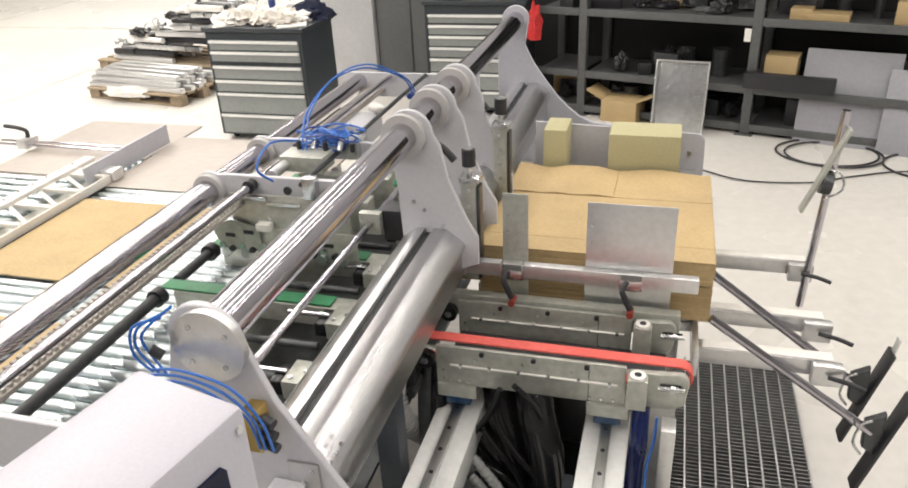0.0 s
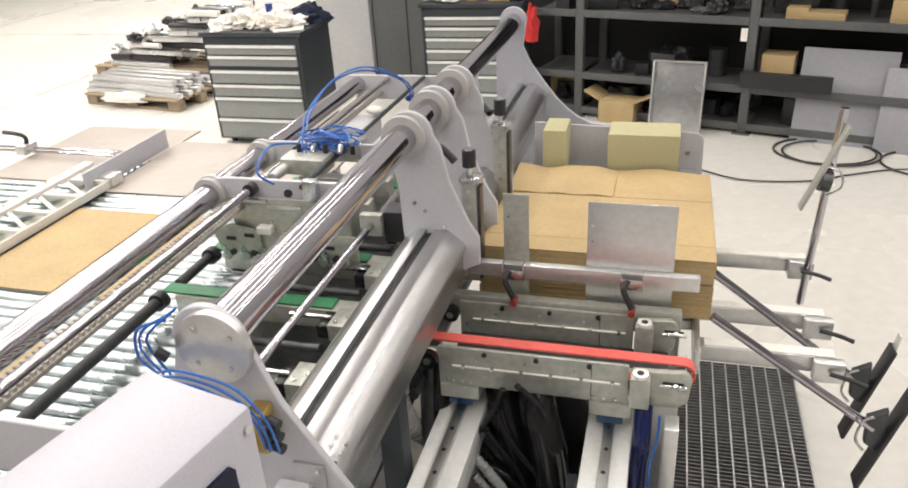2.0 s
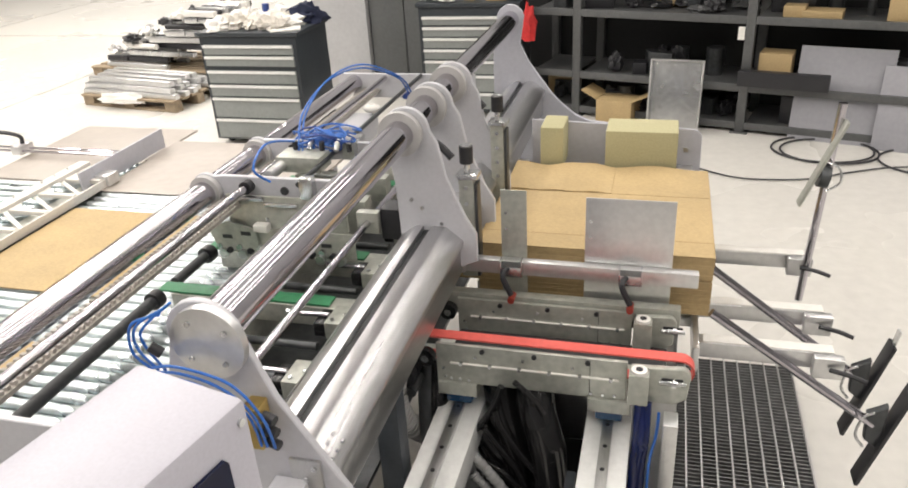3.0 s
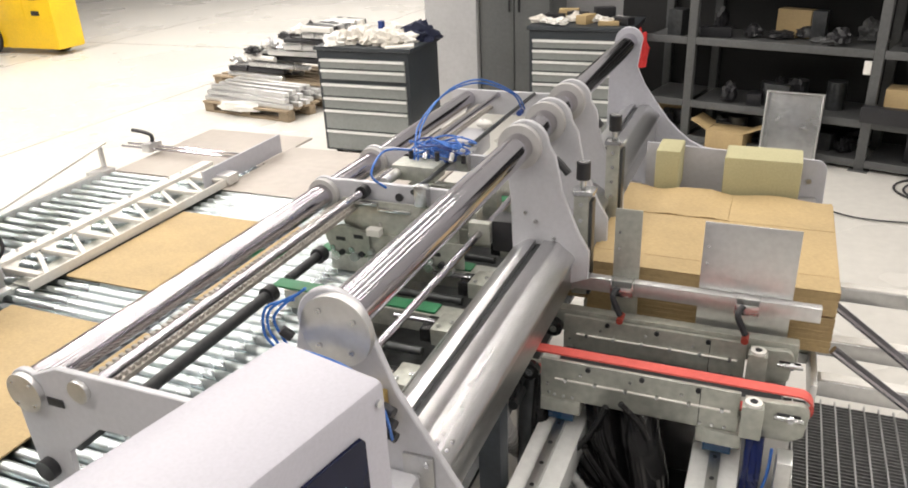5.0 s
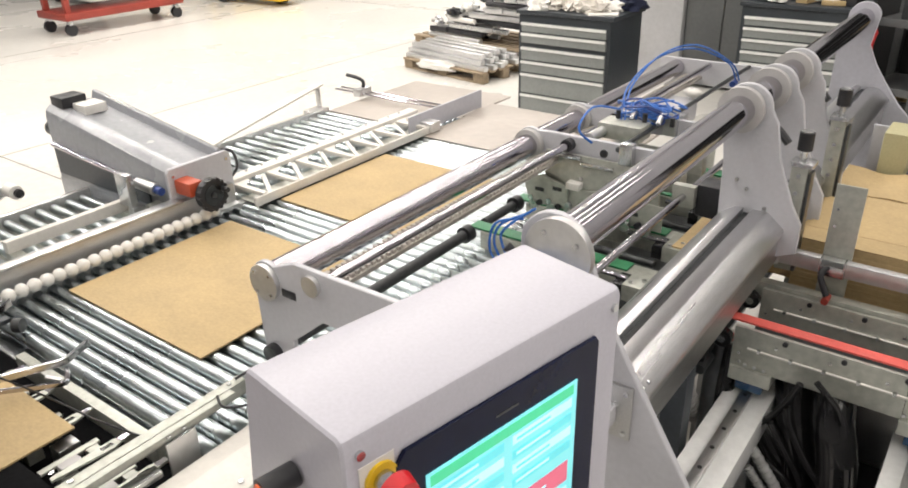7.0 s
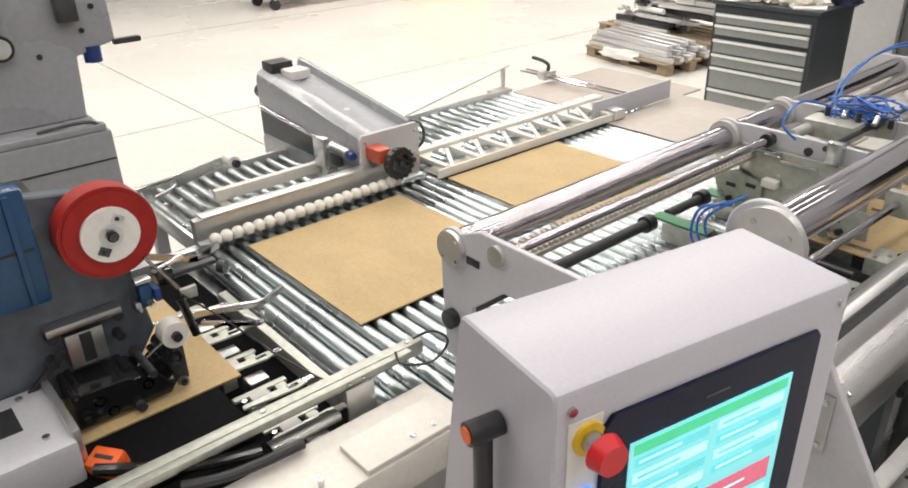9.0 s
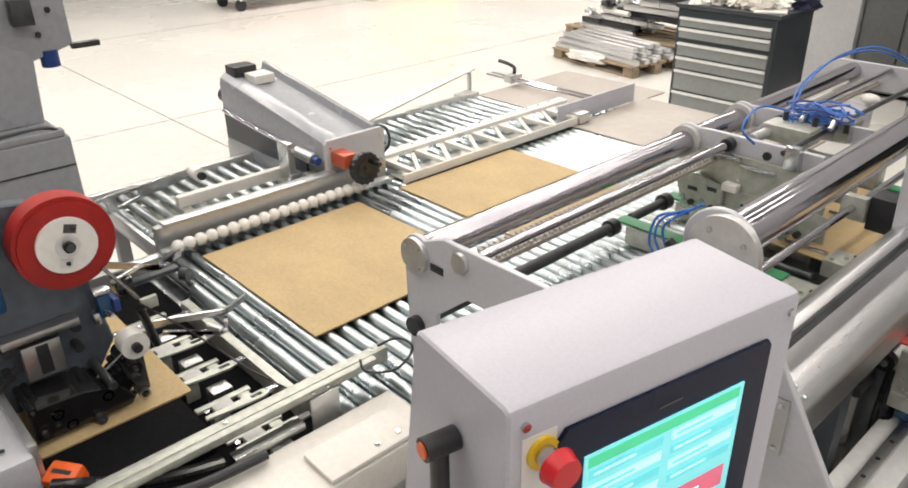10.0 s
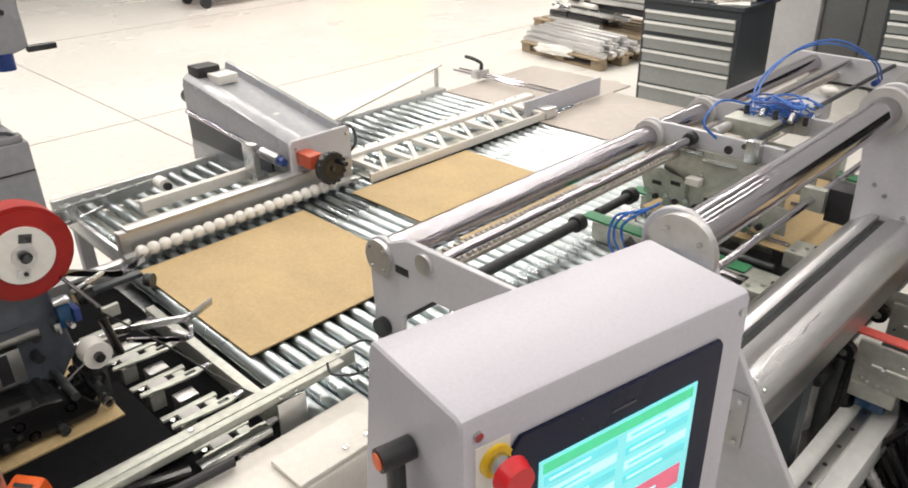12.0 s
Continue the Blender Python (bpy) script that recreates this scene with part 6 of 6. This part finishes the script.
        o.matrix_basis = Matrix.Translation((x, y, 0)) @ Matrix.Rotation(radians(a), 4, "Z") @ Matrix.Rotation(radians(-12), 4, "X")
        tagged(o, "flat grey sheet panel leaning against the rack", "panel", "leaning panels")
    o = part("black_bar", box(B(), -0.60, 0.06, -0.04, 0.04, -0.06, 0.06, 0.006), DARK)
    o.matrix_basis = R @ pose(1.98, -0.09, 0.47)
    tagged(o, "black steel bar along the rack front", "steel bar")
    o = part("open_carton", box(B(), -0.16, 0.16, -0.13, 0.13, 0.0, 0.19, 0.004), CARD)
    o.matrix_basis = pose(-0.12, 6.98, 0, 0, 0, -18)
    tagged(o, "open brown cardboard box on the floor", "cardboard box")
    for sx, a in ((-1, 35), (1, -30)):
        f = part("flap", box(B(), 0, 0.16, -0.13, 0.13, 0, 0.004), CARD, o)
        f.parent = o
        f.matrix_basis = pose(sx * 0.16, 0, 0.192, 0, -25 if sx > 0 else 205, 0)
    for k, (cx, cy, rr) in enumerate(((1.44, 6.32, 0.30), (1.48, 6.27, 0.285), (2.15, 6.12, 0.30))):
        pts = [(cx + rr * math.cos(a) * 1.2, cy + rr * 0.95 * math.sin(a), 0.012 + 0.004 * (k % 2)) for a in [i * 2 * math.pi / 14 for i in range(15)]]
        o = part("cable_coil", tube_path(B(), pts, 0.008, 6), DARK)
        tagged(o, "black cable coiled on the floor", "cable", "cables on the floor")
    o = part("cable", tube_path(B(), [(0.30, 6.0, 0.012), (0.543, 5.804, 0.012), (0.832, 5.65, 0.012), (1.251, 5.686, 0.012), (1.533, 5.839, 0.012), (1.936, 6.0, 0.012), (2.6, 6.0, 0.012)], 0.006, 6), DARK)
    tagged(o, "thin black cable lying across the floor", "cable", "cables on the floor")


rack()


def yellow_cart():
    y = thing("yellow_pallet_truck", (-11.3, 9.5, 0), "yellow electric truck with black wheels", "industrial truck")
    body = part("body", box(B(), -12.3, -10.36, 9.27, 9.80, 0.09, 1.45, 0.05), YELLOW, y)
    part("body_panel", box(B(), -11.55, -10.95, 9.262, 9.269, 0.55, 1.1, 0.004), YELLOW, body)
    for z in (0.62, 0.86):
        part("panel_latch", box(B(), -10.78, -10.62, 9.245, 9.269, z, z + 0.07, 0.01), DARK, body, "black panel latch")
    for x in (-11.83, -10.75):
        part("wheel", rod(B(), (x, 9.22 if x < -11 else 9.60, 0.25), (x, 9.268 if x < -11 else 9.70, 0.25), 0.25, 28), DARK, y, "black rubber wheel")
    part("tail", box(B(), -12.75, -12.31, 9.32, 9.75, 0.20, 0.55, 0.04), DARKPAINT, y)
    r = thing("red_trolley", (-11.2, 6.9, 0), "red steel trolley on castors", "trolley")
    part("frame", box(B(), -11.9, -11.1, 5.9, 7.9, 0.22, 0.32, 0.01), REDPAINT, r)
    part("upper_frame", box(B(), -11.85, -11.15, 6.0, 7.8, 0.65, 0.75, 0.01), REDPAINT, r)
    for x in (-11.8, -11.2):
        for yy in (6.0, 7.8):
            part("post", box(B(), x - 0.04, x + 0.04, yy - 0.04, yy + 0.04, 0.321, 0.649, 0.005), REDPAINT, r)
            part("castor", rod(B(), (x - 0.03, yy, 0.085), (x + 0.03, yy, 0.085), 0.085, 20), DARK, r)
            part("castor_fork", box(B(), x - 0.045, x + 0.045, yy - 0.03, yy + 0.03, 0.15, 0.219, 0.004), ZINC, r)
    w = thing("white_machine", (-13.6, 8.5, 0), "pale machine at the far side of the hall", "machine")
    part("body", box(B(), -15.0, -13.0, 7.6, 9.6, 0.1, 0.9, 0.05), WHITE, w)
    for x, yy in ((-14.8, 7.8), (-13.2, 7.8), (-14.8, 9.4), (-13.2, 9.4)):
        part("foot", box(B(), x - 0.08, x + 0.08, yy - 0.08, yy + 0.08, 0, 0.099, 0.01), DARK, w)


yellow_cart()


# ---- motion of the blanks ----
def motions():
    steps = [(-1.05, 0.07, 2.64, 0.971), (-0.85, -0.10, 2.64, 0.965), (-0.65, -0.55, 2.64, 0.945), (-0.51, -0.94, 2.64, 0.94), (-0.41, -1.085, 2.645, 0.938), (-0.31, -1.345, 2.66, 0.932),
             (-0.21, -1.62, 2.72, 0.92), (-0.11, -1.82, 2.735, 0.895), (0.0, -1.852, 2.60, 0.862), (0.12, -1.855, 2.47, 0.8525), (0.42, -1.855, 2.146, 0.8525), (0.89, -1.855, 1.735, 0.8525),
             (1.39, -1.855, 1.25, 0.8525), (1.86, -1.855, 0.75, 0.8605), (2.4, -1.855, 0.2, 0.8605), (2.95, -1.855, -0.40, 0.8605)]
    for o, t0, k in BLANKS:
        rows = []
        wait = pose(0.07, 2.64, 1.04 + 0.003 * k)
        pile = pose(-1.855, -1.35, 0.003 + 0.007 * k)
        if t0 - 1.12 > 0.05:
            rows += [(0.0, wait), (t0 - 1.14, wait)]
        inside = [(t0 + f, pose(x, y, z)) for f, x, y, z in steps]
        # the path cut at the clip's two ends
        for (ta, ma), (tb, mb) in zip(inside, inside[1:]):
            if ta < 0.0 <= tb:
                rows.append((0.0, ma.lerp(mb, -ta / (tb - ta))))
            if 0.0 <= ta <= 12.0:
                if not rows or ta > rows[-1][0] + 0.02:
                    rows.append((ta, ma))
            if ta < 12.0 < tb:
                rows.append((12.0, ma.lerp(mb, (12.0 - ta) / (tb - ta))))
        te = inside[-1][0]
        if 0 < te <= 12.0:
            rows.append((te, inside[-1][1]))
            if te + 0.6 < 12.0:
                rows += [(te + 0.6, pile), (12.0, pile)]
            elif te < 11.95:
                rows.append((12.0, inside[-1][1].lerp(pile, (12.0 - te) / 0.6)))
        elif te <= 0:
            rows += [(0.0, pile), (12.0, pile)]
        if rows[-1][0] < 12.0:
            rows.append((12.0, rows[-1][1]))
        walk(o, rows)
    # the tape roll unwinds half a turn for each blank, and the dancer lever swings with it
    turn = ((0.0, 0), (0.2, 27), (0.4, 50), (0.6, 65), (0.8, 92), (0.88, 122), (0.93, 152))
    swing = ((0.0, 3), (0.1, 6), (0.2, 12), (0.3, 19), (0.4, 26), (0.51, 32), (0.6, 28.5), (0.7, 21), (0.8, 11.5), (0.9, 4))
    beat = 0.97

    def over(cycle, gain):
        out = []
        for n in range(-11, 4):
            for dt, a in cycle:
                t = 10.1 + n * beat + dt
                if 0.01 < t < 11.99:
                    out.append((t, a + gain * n))
        return [(0.0, out[0][1] - 2)] + out + [(12.0, out[-1][1] + (2 if gain else -1))]
    base = Vector(ROLL_AT) - Vector((-1.7, 0.3, 0))
    walk(TAPE_ROLL, [(t, pose(*base, a - 50, 0, 0)) for t, a in over(turn, 180)])
    base = Vector(LEVER_AT) - Vector((-2.85, 0.3, 0))
    walk(LEVER, [(t, pose(*base, a + 1.5, 0, 0)) for t, a in over(swing, 0)])


motions()
